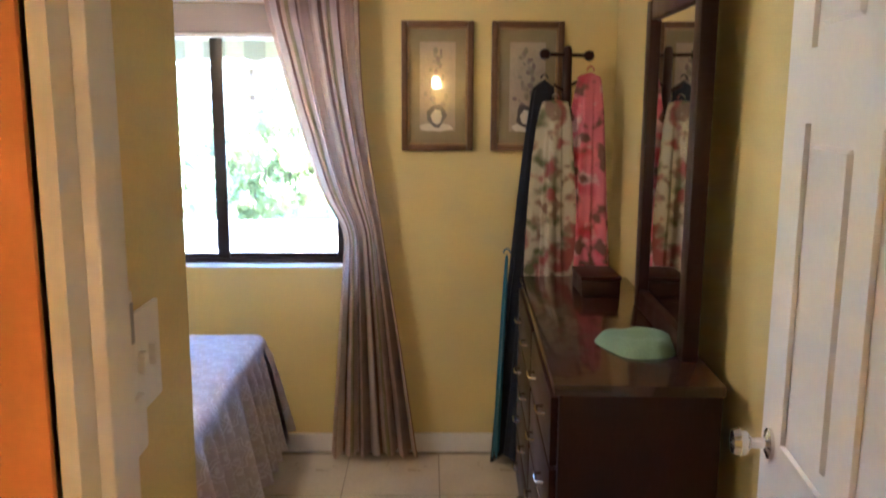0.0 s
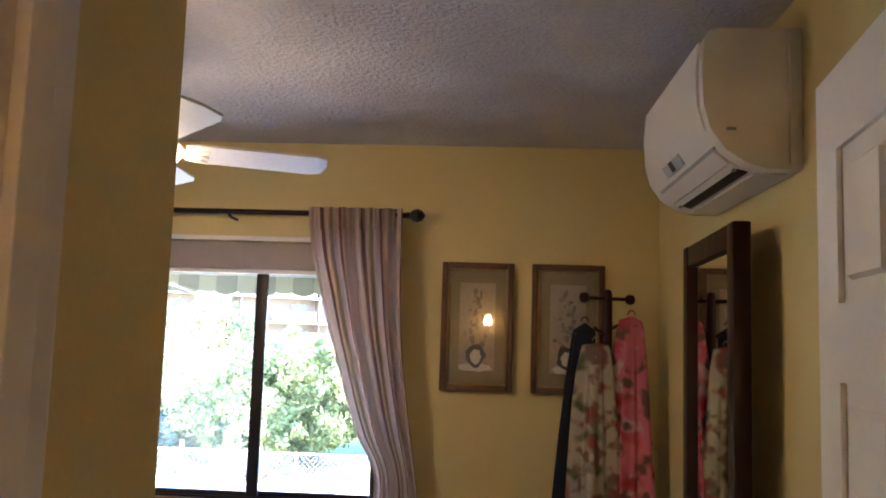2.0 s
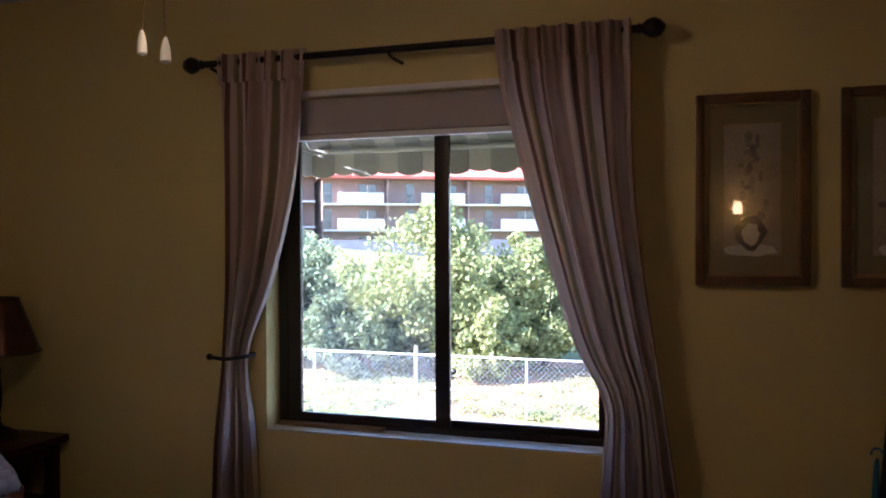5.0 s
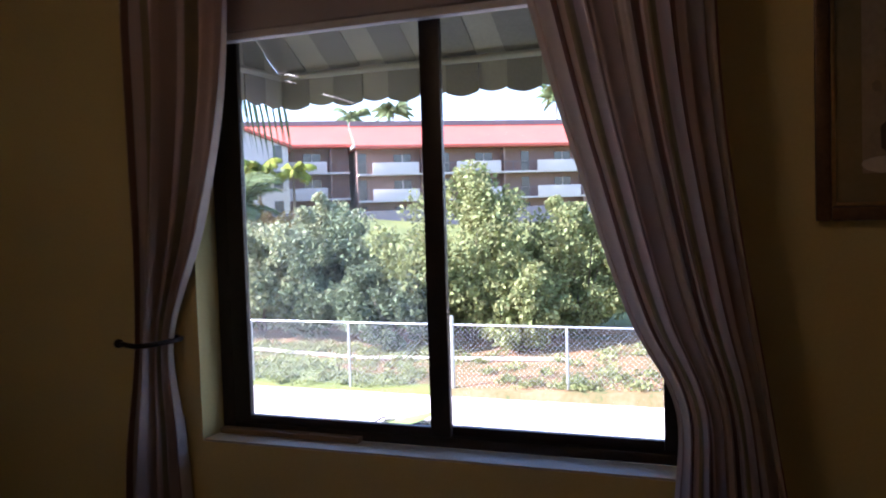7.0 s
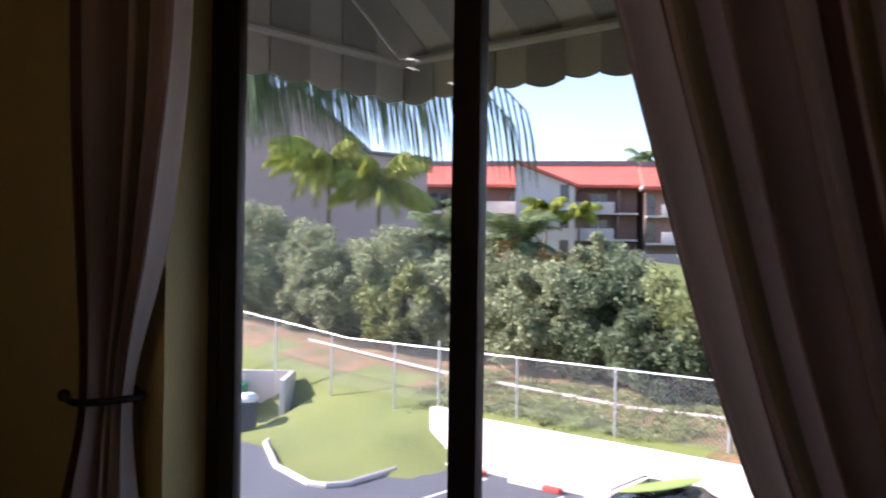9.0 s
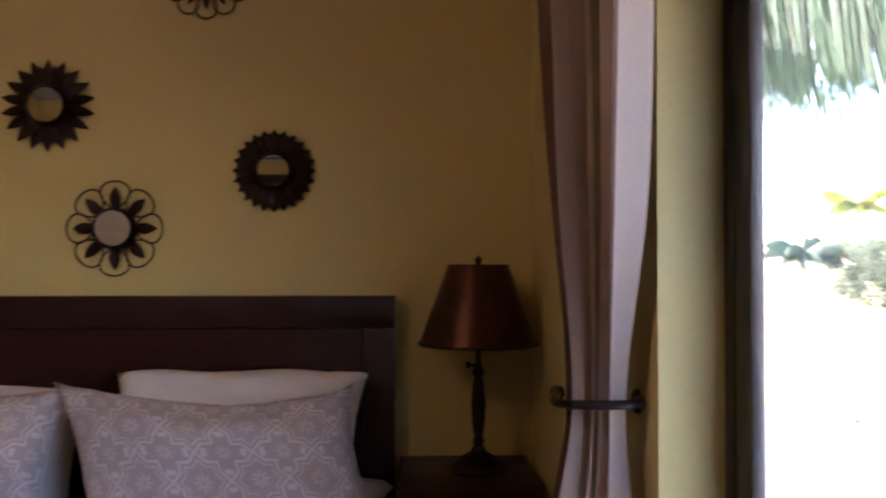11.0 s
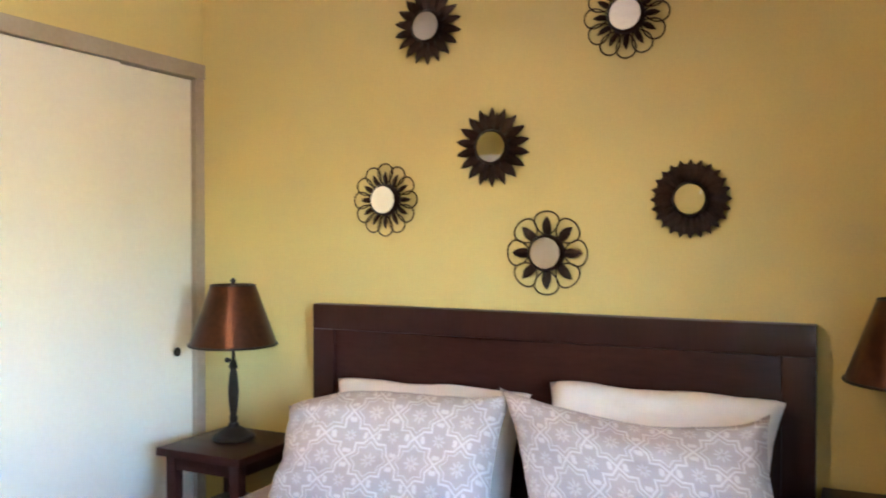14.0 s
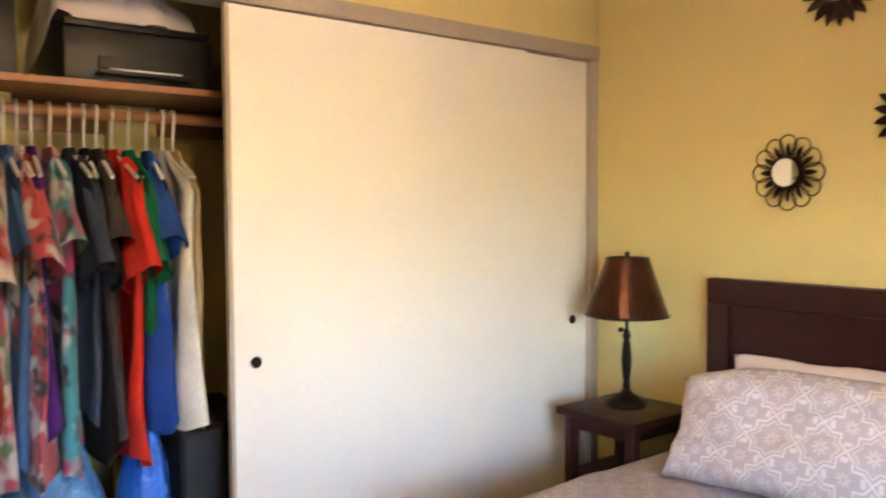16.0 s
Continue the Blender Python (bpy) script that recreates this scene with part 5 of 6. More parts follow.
structure("wall_retaining", bm, RENDERW, "pale rendered retaining wall behind the bays", "retaining wall")
fence = thing("chain_link_fence", (0, 19.55, 0), "galvanised chain-link fence on steel posts", "fence")
FT = -1.76


def fence_top(x):
    return FT + 1.1 * max(0.0, min(1.0, (-19.5 - x) / 12))


for x in (-33.6, -30.3, -27, -23.7, -20.4, -17.2, -15.2, -12.1, -8.8, -5.6, -2.4, 0.9, 4.2, 7.5):
    tall = 0.27 if abs(x + 5.6) < 0.1 or abs(x + 15.2) < 0.1 else 0
    part("post", tube(B(), [(x, 0, ground_z(x, 19.55) - 0.3), (x, 0, fence_top(x) + tall)], 0.05 if tall else 0.036, 8), GALV, fence)
part("top_rail", tube(B(), [(x, 0, fence_top(x) + 0.02) for x in (-34, -31.5, -27, -23, -19.5, 8)], 0.026, 8), GALV, fence)
wv = []
for s in (1, -1):
    for k in range(-34 * 7 - 14, 8 * 7 + 14):
        x0 = k / 7
        x1 = x0 + s * 1.75
        up = fence_top((x0 + x1) / 2) - FT
        wv += [(x0, 0.012 * s, -3.5 + up), (x1, 0.012 * s, FT + up)]
bm = B()
for a, b in zip(wv[0::2], wv[1::2]):
    d = Vector(b) - Vector(a)
    n = Vector((-d.z, 0, d.x)).normalized() * 0.0028
    bm.faces.new([bm.verts.new(Vector(a) + n), bm.verts.new(Vector(b) + n), bm.verts.new(Vector(b) - n), bm.verts.new(Vector(a) - n)])
mesh_ob = part("wire_mesh", bm, GALV, fence, "", 0)
tagged(mesh_ob, kind="stuff")
path = tube(B(), [(-26, 23.2, ground_z(-26, 23.2) + 0.04), (-18, 23.0, ground_z(-18, 23) + 0.05), (-10, 22.6, ground_z(-10, 22.6) + 0.05), (-3, 22.6, ground_z(-3, 22.6) + 0.05)], 0.06, 8)
structure("kerb", path, CONC, "pale concrete edging on the soil slope", "edging")


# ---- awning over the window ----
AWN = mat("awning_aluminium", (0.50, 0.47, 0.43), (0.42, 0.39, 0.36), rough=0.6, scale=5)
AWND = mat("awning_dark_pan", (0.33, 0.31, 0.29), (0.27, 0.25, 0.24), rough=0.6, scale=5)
aw = thing("window_awning", (0, 0, 0), "grey slatted metal awning with a scalloped valance", "awning")
AX0, AX1, AY, AZ = 0.905, 2.70, 0.90, 1.80
n = 17
for k in range(n):
    x0 = AX0 + (AX1 - AX0) * k / n
    x1 = x0 + (AX1 - AX0) / n
    up = 0.005 if k % 2 else 0.0
    bm = B()
    x0, x1 = x0 - 0.004, x1 + 0.004
    vs = [(x0, 0.205, 2.36 + up), (x1, 0.205, 2.36 + up), (x1, AY + 0.01, 1.90 + up), (x0, AY + 0.01, 1.90 + up)]
    lo = [bm.verts.new(v) for v in vs]
    hi = [bm.verts.new(Vector(v) + Vector((0, 0.006, 0.008))) for v in vs]
    bm.faces.new(lo[::-1]), bm.faces.new(hi)
    for q in range(4):
        bm.faces.new((lo[q], lo[(q + 1) % 4], hi[(q + 1) % 4], hi[q]))
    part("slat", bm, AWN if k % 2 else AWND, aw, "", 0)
    bm = B()
    sc = [(x0 + (x1 - x0) * q / 6, AZ + (0.010 if k % 2 else 0.0) - 0.014 * math.sin(math.pi * q / 6)) for q in range(7)]
    yy = AY + (0.005 if k % 2 else 0.0)
    f0 = [bm.verts.new((x, yy, z)) for x, z in sc] + [bm.verts.new((x1, yy, 1.915)), bm.verts.new((x0, yy, 1.915))]
    f1 = [bm.verts.new(v.co + Vector((0, 0.004, 0))) for v in f0]
    bm.faces.new(f0), bm.faces.new(f1[::-1])
    for q in range(len(f0)):
        bm.faces.new((f0[q], f1[q], f1[(q + 1) % len(f0)], f0[(q + 1) % len(f0)]))
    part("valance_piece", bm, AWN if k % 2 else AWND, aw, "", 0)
for side, xx in enumerate((AX0, AX1)):
    for k in range(6):
        y0, y1 = 0.207 + 0.115 * k, 0.213 + 0.115 * (k + 1)
        o = 0.005 if k % 2 else 0.0
        bm = B()
        zt = lambda y: 1.90 + (AY - y) / (AY - 0.205) * 0.46
        a = [(xx - o, y0, AZ + 0.004), (xx - o, (y0 + y1) / 2, AZ - 0.012), (xx - o, y1, AZ + 0.004), (xx - o, y1, zt(y1)), (xx - o, y0, zt(y0))]
        f0, f1 = [bm.verts.new(v) for v in a], [bm.verts.new(Vector(v) + Vector((0.004, 0, 0))) for v in a]
        bm.faces.new(f0), bm.faces.new(f1[::-1])
        for q in range(5):
            bm.faces.new((f0[q], f1[q], f1[(q + 1) % 5], f0[(q + 1) % 5]))
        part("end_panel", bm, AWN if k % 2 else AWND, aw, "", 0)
for y, z in ((AY - 0.03, 1.90), (0.62, 2.075)):
    part("cross_bar", tube(B(), [(AX0 + 0.01, y, z), (AX1 - 0.01, y, z)], 0.012, 8), AWN, aw)
for xx in (AX0 + 0.012, AX1 - 0.012):
    part("side_bar", tube(B(), [(xx, 0.2, 1.90), (xx, AY - 0.02, 1.90)], 0.012, 8), AWN, aw)


# ---- plants ----
def leaf_mat(name, c1, c2):
    m = mat(name, c1, c2, rough=0.8, scale=1.5, fine=6, bump=0, trans=0.3, spec=0.25)
    nt = m.node_tree
    p = nt.nodes["Principled BSDF"]
    geo = nt.nodes.new("ShaderNodeNewGeometry")
    hsv = nt.nodes.new("ShaderNodeHueSaturation")
    src = p.inputs["Base Color"].links[0].from_socket
    nt.links.new(src, hsv.inputs["Color"])
    nt.links.new(op(nt, "MULTIPLY_ADD", geo.outputs["Random Per Island"], 0.9, 0.55), hsv.inputs["Value"])
    nt.links.new(op(nt, "MULTIPLY_ADD", geo.outputs["Random Per Island"], 0.05, 0.475), hsv.inputs["Hue"])
    nt.links.new(hsv.outputs[0], p.inputs["Base Color"])
    return m


LEAFG = leaf_mat("shrub_leaves", (0.31, 0.32, 0.125), (0.20, 0.22, 0.085))
LEAFD = leaf_mat("dark_shrub_leaves", (0.18, 0.21, 0.11), (0.105, 0.13, 0.068))
LEAFGREY = leaf_mat("greygreen_leaves", (0.36, 0.37, 0.20), (0.24, 0.26, 0.14))
LEAFDRY = leaf_mat("dry_golden_leaves", (0.42, 0.30, 0.12), (0.30, 0.22, 0.09))
LEAFC = leaf_mat("cycad_fronds", (0.24, 0.28, 0.12), (0.15, 0.19, 0.08))
LEAFY = leaf_mat("yellow_green_fronds", (0.34, 0.33, 0.04), (0.17, 0.22, 0.035))
LEAFP = leaf_mat("palm_fronds", (0.11, 0.15, 0.065), (0.055, 0.085, 0.04))
BARK = mat("grey_bark", (0.20, 0.15, 0.11), (0.12, 0.09, 0.065), rough=0.9, scale=6)


def leaves(name, pts, size, rng, material, parent, stretch=2.0):
    """Thousands of small folded leaves at the given places."""
    n = len(pts)
    d = rng.normal(size=(n, 3))
    d /= np.linalg.norm(d, axis=1)[:, None]
    e = np.cross(d, rng.normal(size=(n, 3)))
    e /= np.linalg.norm(e, axis=1)[:, None]
    s = size * rng.uniform(0.6, 1.4, (n, 1))
    a, b = d * s * stretch, e * s * 0.55
    v = np.stack([pts - a * 0.5, pts + b, pts + a * 0.5, pts - b], 1).reshape(-1, 3)
    me = bpy.data.meshes.new(name)
    me.from_pydata(v.tolist(), [], np.arange(4 * n).reshape(-1, 4).tolist())
    me.materials.append(material)
    ob = new(name, me)
    ob.parent = parent
    return tagged(ob, kind="stuff")


def bush(x, y, w, d, h, material, label, seed, count=9000, size=0.10, group="shrubs behind the fence", z=None, lift=0.12):
    """A shrub: forked stems and an uneven crown of leaf clumps with gaps between them."""
    rng = np.random.default_rng(seed)
    gz = ground_z(x, y) - 0.05 if z is None else z
    ob = thing("shrub", (x, y, gz), label, "shrub", group)
    k = 90
    c = rng.normal(size=(k, 3))
    c /= np.linalg.norm(c, axis=1)[:, None]
    c *= rng.uniform(0.3, 1.12, (k, 1)) ** 0.5
    c[:, 2] += 0.16 * np.sin(c[:, 0] * 5 + seed)
    c = c * np.array([w / 2, d / 2, h / 2 * 0.92]) + np.array([0, 0, h * (0.5 + lift * 0.2)])
    r = rng.uniform(0.04, 0.16, k) * min(w, h)
    pick = rng.integers(0, k, count)
    o = rng.normal(size=(count, 3))
    o /= np.linalg.norm(o, axis=1)[:, None]
    p = c[pick] + o * (r[pick] * rng.uniform(0.3, 1.25, count) ** 0.7)[:, None]
    p = p[p[:, 2] > 0.03]
    leaves("crown", p, size, rng, material, ob)
    bm = B()
    for q in range(7):
        t = c[rng.integers(0, k)]
        tube(bm, [(0.1 * math.cos(q), 0.1 * math.sin(q), 0), tuple(t * np.array([0.35, 0.35, 0.45])), tuple(t)], [0.06, 0.04, 0.012], 6)
    part("stems", bm, BARK, ob)
    return ob


BUSHES = [
    (-7.2, 25.6, 6.4, 4.5, 5.6, LEAFG, "big light green shrub behind the fence", 1, 17000), (-12.0, 26.0, 5.2, 4.0, 4.3, LEAFD, "dark green shrub behind the fence", 2, 12000),
    (-3.4, 26.8, 4.8, 4.0, 4.6, LEAFG, "light green shrub behind the fence", 3, 11000), (-16.0, 26.0, 5.0, 4.0, 4.0, LEAFGREY, "grey-green shrub behind the fence", 4, 12000),
    (-20.0, 26.6, 5.4, 4.2, 4.6, LEAFGREY, "grey-green shrub behind the fence", 5, 12000), (-24.4, 26.6, 5.6, 4.2, 4.8, LEAFGREY, "grey-green shrub behind the fence", 6, 12000),
    (-29.0, 27.0, 6.0, 4.4, 5.0, LEAFGREY, "grey-green shrub behind the fence", 7, 12000), (-35.0, 27.2, 7.0, 4.6, 5.4, LEAFGREY, "pale grey-green shrub behind the fence", 8, 13000),
    (-41.5, 27.5, 6.5, 4.6, 5.0, LEAFD, "dark green shrub behind the fence", 9, 10000), (1.5, 27.0, 5.5, 4.5, 4.8, LEAFG, "light green shrub behind the fence", 10, 9000),
    (-48.5, 28.0, 8.0, 5.0, 5.4, LEAFD, "dark green shrub behind the fence", 11, 9000),
    (-14.2, 28.2, 4.4, 3.6, 4.9, LEAFGREY, "tall grey-green shrub behind the others", 21, 9000), (-17.9, 28.4, 4.2, 3.2, 4.9, LEAFDRY, "shrub with dry golden leaves", 22, 8000),
    (-9.6, 24.2, 4.0, 2.6, 3.0, LEAFD, "low dark green shrub behind the fence", 23, 7000), (-5.0, 24.4, 3.4, 2.4, 2.8, LEAFG, "low light green shrub behind the fence", 24, 6000),
    (-22.2, 25.4, 4.0, 3.0, 3.4, LEAFG, "light green shrub behind the fence", 25, 8000), (-32.0, 24.4, 5.0, 3.4, 3.6, LEAFGREY, "low grey-green shrub behind the fence", 26, 9000),
    (-26.6, 24.6, 4.6, 3.0, 3.2, LEAFGREY, "low grey-green shrub behind the fence", 27, 8000),
]
for x, y, w, d, h, m, lab, sd, cnt in BUSHES:
    bush(x, y, w, d, h, m, lab, sd, int(cnt * 2.2), 0.085)


rng = np.random.default_rng(77)
spots = rng.uniform((-17, 19.5), (1, 24.5), (260, 2))
spots = spots[(spots[:, 0] < -7) | (rng.uniform(size=260) < 0.35)]
pick = rng.integers(0, len(spots), 16000)
pts = spots[pick] + rng.normal(size=(16000, 2)) * rng.uniform(0.08, 0.32, (len(spots), 1))[pick]
pts = pts[pts[:, 1] > 19.2]
weeds = leaves("weeds", np.array([(x, y, ground_z(x, y) + 0.03 + 0.14 * rng.random()) for x, y in pts]), 0.055, rng, LEAFG, None)
tagged(weeds, "green weeds on the red soil slope", "weeds", kind="stuff")


def frond(bm, base, tip, sag, leaf, n=46, width=0.035, droop=0.6, rng=None):
    """A feather palm frond: an arched rib and two rows of drooping leaflets."""
    base, tip = Vector(base), Vector(tip)
    side = (tip - base).cross(Vector((0, 0, 1))).normalized()
    pts = [base.lerp(tip, t) + Vector((0, 0, sag * 4 * t * (1 - t))) for t in [q / n for q in range(n + 1)]]
    tube(bm, pts[::4] + [pts[-1]], [0.035 * (1 - 0.8 * q / (len(pts[::4]))) for q in range(len(pts[::4]) + 1)], 5)
    for q in range(4, n + 1):
        t = q / n
        L = leaf * (0.35 + 0.65 * math.sin(math.pi * min(1, 0.12 + t * 0.86)))
        along = (pts[q] - pts[q - 1]).normalized()
        for s in (-1, 1):
            j = rng.uniform(-0.12, 0.12)
            d = (side * s * (1 - droop + j) + along * 0.35 + Vector((0, 0, -droop + j))).normalized()
            m1 = pts[q] + d * L * 0.5 + Vector((0, 0, 0.03))
            e = pts[q] + d * L + Vector((0, 0, -0.25 * L * droop))
            w = along * width
            a = bm.verts.new(pts[q] - w * 0.5)
            b = bm.verts.new(pts[q] + w * 0.5)
            c, dd = bm.verts.new(m1 + w * 0.5), bm.verts.new(m1 - w * 0.5)
            bm.faces.new((a, b, c, dd))
            bm.faces.new((dd, c, bm.verts.new(e)))


def palm(x, y, z, height, spread, leaf, material, label, seed, n=12, width=0.05, arms=None, droop=0.55, r=0.14, rise=(-0.35, 0.45)):
    rng = random.Random(seed)
    ob = thing("palm_tree", (x, y, z), label, "palm tree", "palms")
    part("trunk", tube(B(), [(0, 0, -0.2), (0.08, 0, height * 0.4), (0, 0.05, height * 0.8), (0, 0, height)], [r * 1.25, r, r * 0.85, r * 0.8], 10), BARK, ob, "ringed grey palm trunk")
    ends = arms or [(spread * math.cos(a) * rng.uniform(0.75, 1.0), spread * math.sin(a) * rng.uniform(0.75, 1.0), rng.uniform(*rise) * spread) for a in [2 * math.pi * k / n + rng.uniform(-0.2, 0.2) for k in range(n)]]
    for e in ends:
        bm = B()
        frond(bm, (0, 0, height), (e[0], e[1], height + e[2]), 0.22 * Vector(e).length, leaf, 40 if arms is None else 84, width, droop, rng)
        part("frond", bm, material, ob, "", 0)
    return ob


palm(-8.0, 2.6, G, 9.4, 4, 1.75, LEAFP, "tall palm by the building with hanging fronds", 4, arms=[(5.5, 3.7, -1.45), (4.9, 4.3, -1.45), (5.1, 2.7, -1.45), (4.4, 3.3, -1.35), (3.7, 3.0, -1.2), (4.3, 1.1, -1.2), (1.6, 3.6, -0.9), (-2, 3.4, -0.8), (-4, 0.6, -1), (-1, -2.6, -1), (3, -2.0, -1)], width=0.042, droop=0.96)
palm(-18.8, 28.6, ground_z(-18.8, 28.6), 4.3, 2.1, 0.75, LEAFC, "cycad-like palm with stiff upright fronds", 7, n=34, width=0.055, droop=0.2, rise=(-0.15, 1.0))
palm(-23.0, 28.6, ground_z(-23.0, 28.6), 4.3, 2.1, 0.75, LEAFC, "palm with stiff upright fronds", 9, n=30, width=0.055, droop=0.25, rise=(-0.2, 0.9))
palm(-42.5, 66, ground_z(-42.5, 66), 4.6, 2.6, 1.0, LEAFY, "small yellow-green palm before the building", 11, n=12, width=0.14)
palm(-40.0, 68, ground_z(-40.0, 68), 4.2, 2.4, 1.0, LEAFY, "small yellow-green palm before the building", 12, n=12, width=0.14)
palm(-52.0, 62, ground_z(-52.0, 62), 4.8, 2.4, 1.0, LEAFP, "small dark palm before the building", 13, n=11, width=0.14)
palm(-39.2, 35.7, ground_z(-39.2, 35.7), 8.2, 4.4, 1.5, LEAFY, "bright yellow-green palm in sunlight", 14, n=36, width=0.11, droop=0.6, rise=(-0.6, 0.55))
palm(-35.8, 37.0, ground_z(-35.8, 37), 6.4, 3.8, 1.4, LEAFY, "low bright yellow-green palm in sunlight", 24, n=30, width=0.11, droop=0.6, rise=(-0.5, 0.6))
palm(-47.5, 32.0, ground_z(-47.5, 32), 10.8, 2.8, 0.9, LEAFY, "bright yellow-green palm in sunlight", 15, n=22, width=0.06, droop=0.6)
palm(-50.0, 24.0, -3.2, 5.0, 2.8, 1.1, LEAFP, "palm beyond the lawn", 16, n=14, width=0.14)
palm(-57.5, 31.5, -3.2, 8.6, 2.8, 0.9, LEAFY, "tall palm beyond the lawn", 17, n=26, width=0.06)
palm(-42.0, 96, ground_z(-42.0, 96), 13.0, 2.9, 1.0, LEAFC, "tall palm behind the roof", 18, n=20, width=0.13, droop=0.5, rise=(-0.6, 0.7))
palm(-50.0, 100, ground_z(-50.0, 100), 13.0, 2.9, 1.0, LEAFC, "tall palm behind the roof", 19, n=20, width=0.13, droop=0.5, rise=(-0.6, 0.7))
palm(-24.0, 110, ground_z(-24.0, 110), 15.5, 2.9, 1.0, LEAFC, "tall palm behind the roof", 20, n=20, width=0.13, droop=0.5, rise=(-0.6, 0.7))


# ---- apartment buildings ----
ROOF = mat("terracotta_roof", (0.58, 0.135, 0.085), (0.50, 0.11, 0.07), rough=0.75, scale=0.5, fine=6, bump=0.3, dist=0.05)
TAUPE = mat("taupe_stucco", (0.27, 0.175, 0.135), (0.23, 0.15, 0.115), rough=0.85, scale=0.5, fine=8)
BALC = mat("balcony_white", (0.60, 0.54, 0.50), (0.55, 0.49, 0.46), rough=0.8, scale=1)
PINKW = mat("pale_pink_stucco", (0.47, 0.34, 0.31), (0.43, 0.31, 0.28), rough=0.85, scale=0.6)
DARKG = mat("dark_window_glass", (0.03, 0.035, 0.045), (0.02, 0.025, 0.03), rough=0.08, bump=0, spec=0.8)
FASC = mat("grey_fascia", (0.20, 0.17, 0.17), rough=0.7)
BDX = Matrix.Translation((-38.0, 78.0, 0)) @ Matrix.Rotation(radians(33), 4, "Z")


def block(name, u0, u1, v0, v1, eave, ridge, label, bays, plain=False):
    """A three-storey wing: wall, pitched roof, slabs, balconies, doors and windows; u along the front, v away from it."""
    ob = tagged(new(name), label, "apartment building", "far apartment wings")
    ob.matrix_basis = BDX
    part("wall", box(B(), u0, u1, v0 + 1.6, v1, -3, eave + 0.1), TAUPE, ob)
    bm = B()
    mid = v0 + 5.0
    prof = [(v0 - 0.3, eave), (mid, ridge), (mid, ridge + 0.5), (mid + 0.5, ridge + 0.5), (mid + 0.5, ridge), (v1, eave), (v1, eave - 0.2), (v0 - 0.3, eave - 0.3)]
    a, b = [bm.verts.new((u0 - 0.3, v, z)) for v, z in prof], [bm.verts.new((u1 + 0.3, v, z)) for v, z in prof]
    for k in range(len(prof)):
        bm.faces.new((a[k], a[(k + 1) % len(prof)], b[(k + 1) % len(prof)], b[k]))
    bm.faces.new(a[::-1]), bm.faces.new(b)
    rf = part("roof", bm, ROOF, ob, "red-orange tiled roof", 0)
    part("ridge_parapet", box(B(), u0 - 0.3, u1 + 0.3, mid - 0.05, mid + 0.6, ridge + 0.1, ridge + 0.62), FASC, rf)
    part("rake_board", box(B(), u0 - 0.5, u0 - 0.28, v0 - 0.4, mid, eave - 0.2, eave + 0.1), BALC, rf)
    for z in (eave - 3.0, eave - 5.85, eave - 8.7):
        part("floor_slab", box(B(), u0, u1, v0, v0 + 1.6, z - 0.2, z), BALC, ob)
        rl = part("railing", box(B(), u0, u1, v0 + 0.02, v0 + 0.07, z + 1.0, z + 1.06), FASC, ob)
        for q in range(int((u1 - u0) / 0.9)):
            part("baluster", box(B(), u0 + 0.9 * q, u0 + 0.9 * q + 0.05, v0 + 0.02, v0 + 0.06, z, z + 1.0), FASC, rl)
    for k in range(bays):
        c = u0 + (u1 - u0) * (k + 0.5) / bays
        for z in (eave - 3.0, eave - 5.85, eave - 8.7):
            part("balcony_front", box(B(), c - 3.1, c + 1.9, v0 - 0.14, v0 - 0.02, z - 0.2, z + 1.15, 0.02), BALC, ob, "pale solid balcony front")
            w = part("window", box(B(), c - 0.6, c + 1.3, v0 + 1.52, v0 + 1.59, z + 0.05, z + 2.1), DARKG, ob, "dark glass sliding door")
            part("window_frame", box(B(), c + 0.3, c + 0.4, v0 + 1.48, v0 + 1.515, z + 0.05, z + 2.1), BALC, w)
            part("door_recess", box(B(), c - 4.5, c - 3.6, v0 + 1.5, v0 + 1.585, z, z + 2.2), DARKG, ob, "dark doorway recess")
            part("fin_wall", box(B(), c + 2.3, c + 2.5, v0 + 0.15, v0 + 1.6, z, z + 2.6), TAUPE, ob)
    return ob


block("apartment_building", 0, 46, 0, 12, 8.5, 11.0, "taupe three-storey apartment wing with red tiled roof", 5)
block("apartment_building", -36, -0.6, 3.0, 14, 8.9, 11.4, "taupe three-storey apartment wing with red tiled roof", 4)
gb = tagged(new("stair_tower"), "pale stucco stair tower with sloped red roof", "stair tower")
gb.matrix_basis = BDX
bm = B()
p0 = [(-13.4, -3.0), (-7.4, -3.0), (-7.4, 8.2), (-13.4, 10.6)]
a, b = [bm.verts.new((u, -3.0, z)) for u, z in p0], [bm.verts.new((u, 5.0, z)) for u, z in p0]
for k in range(4):
    bm.faces.new((a[k], a[(k + 1) % 4], b[(k + 1) % 4], b[k]))
bm.faces.new(a[::-1]), bm.faces.new(b)
part("wall", bm, BALC, gb, "", 0)
part("roof", loft(B(), [(-13.7, 10.75), (-7.0, 8.1), (-7.0, 8.4), (-13.7, 11.05)], -3.4, 5.4), ROOF, gb, "red tiled sloped roof", 0)
for z in (1.0, 4.0, 6.6):
    part("window", box(B(), -8.9, -8.0, -3.06, -2.99, z, z + 1.8), DARKG, gb, "tall narrow dark window")

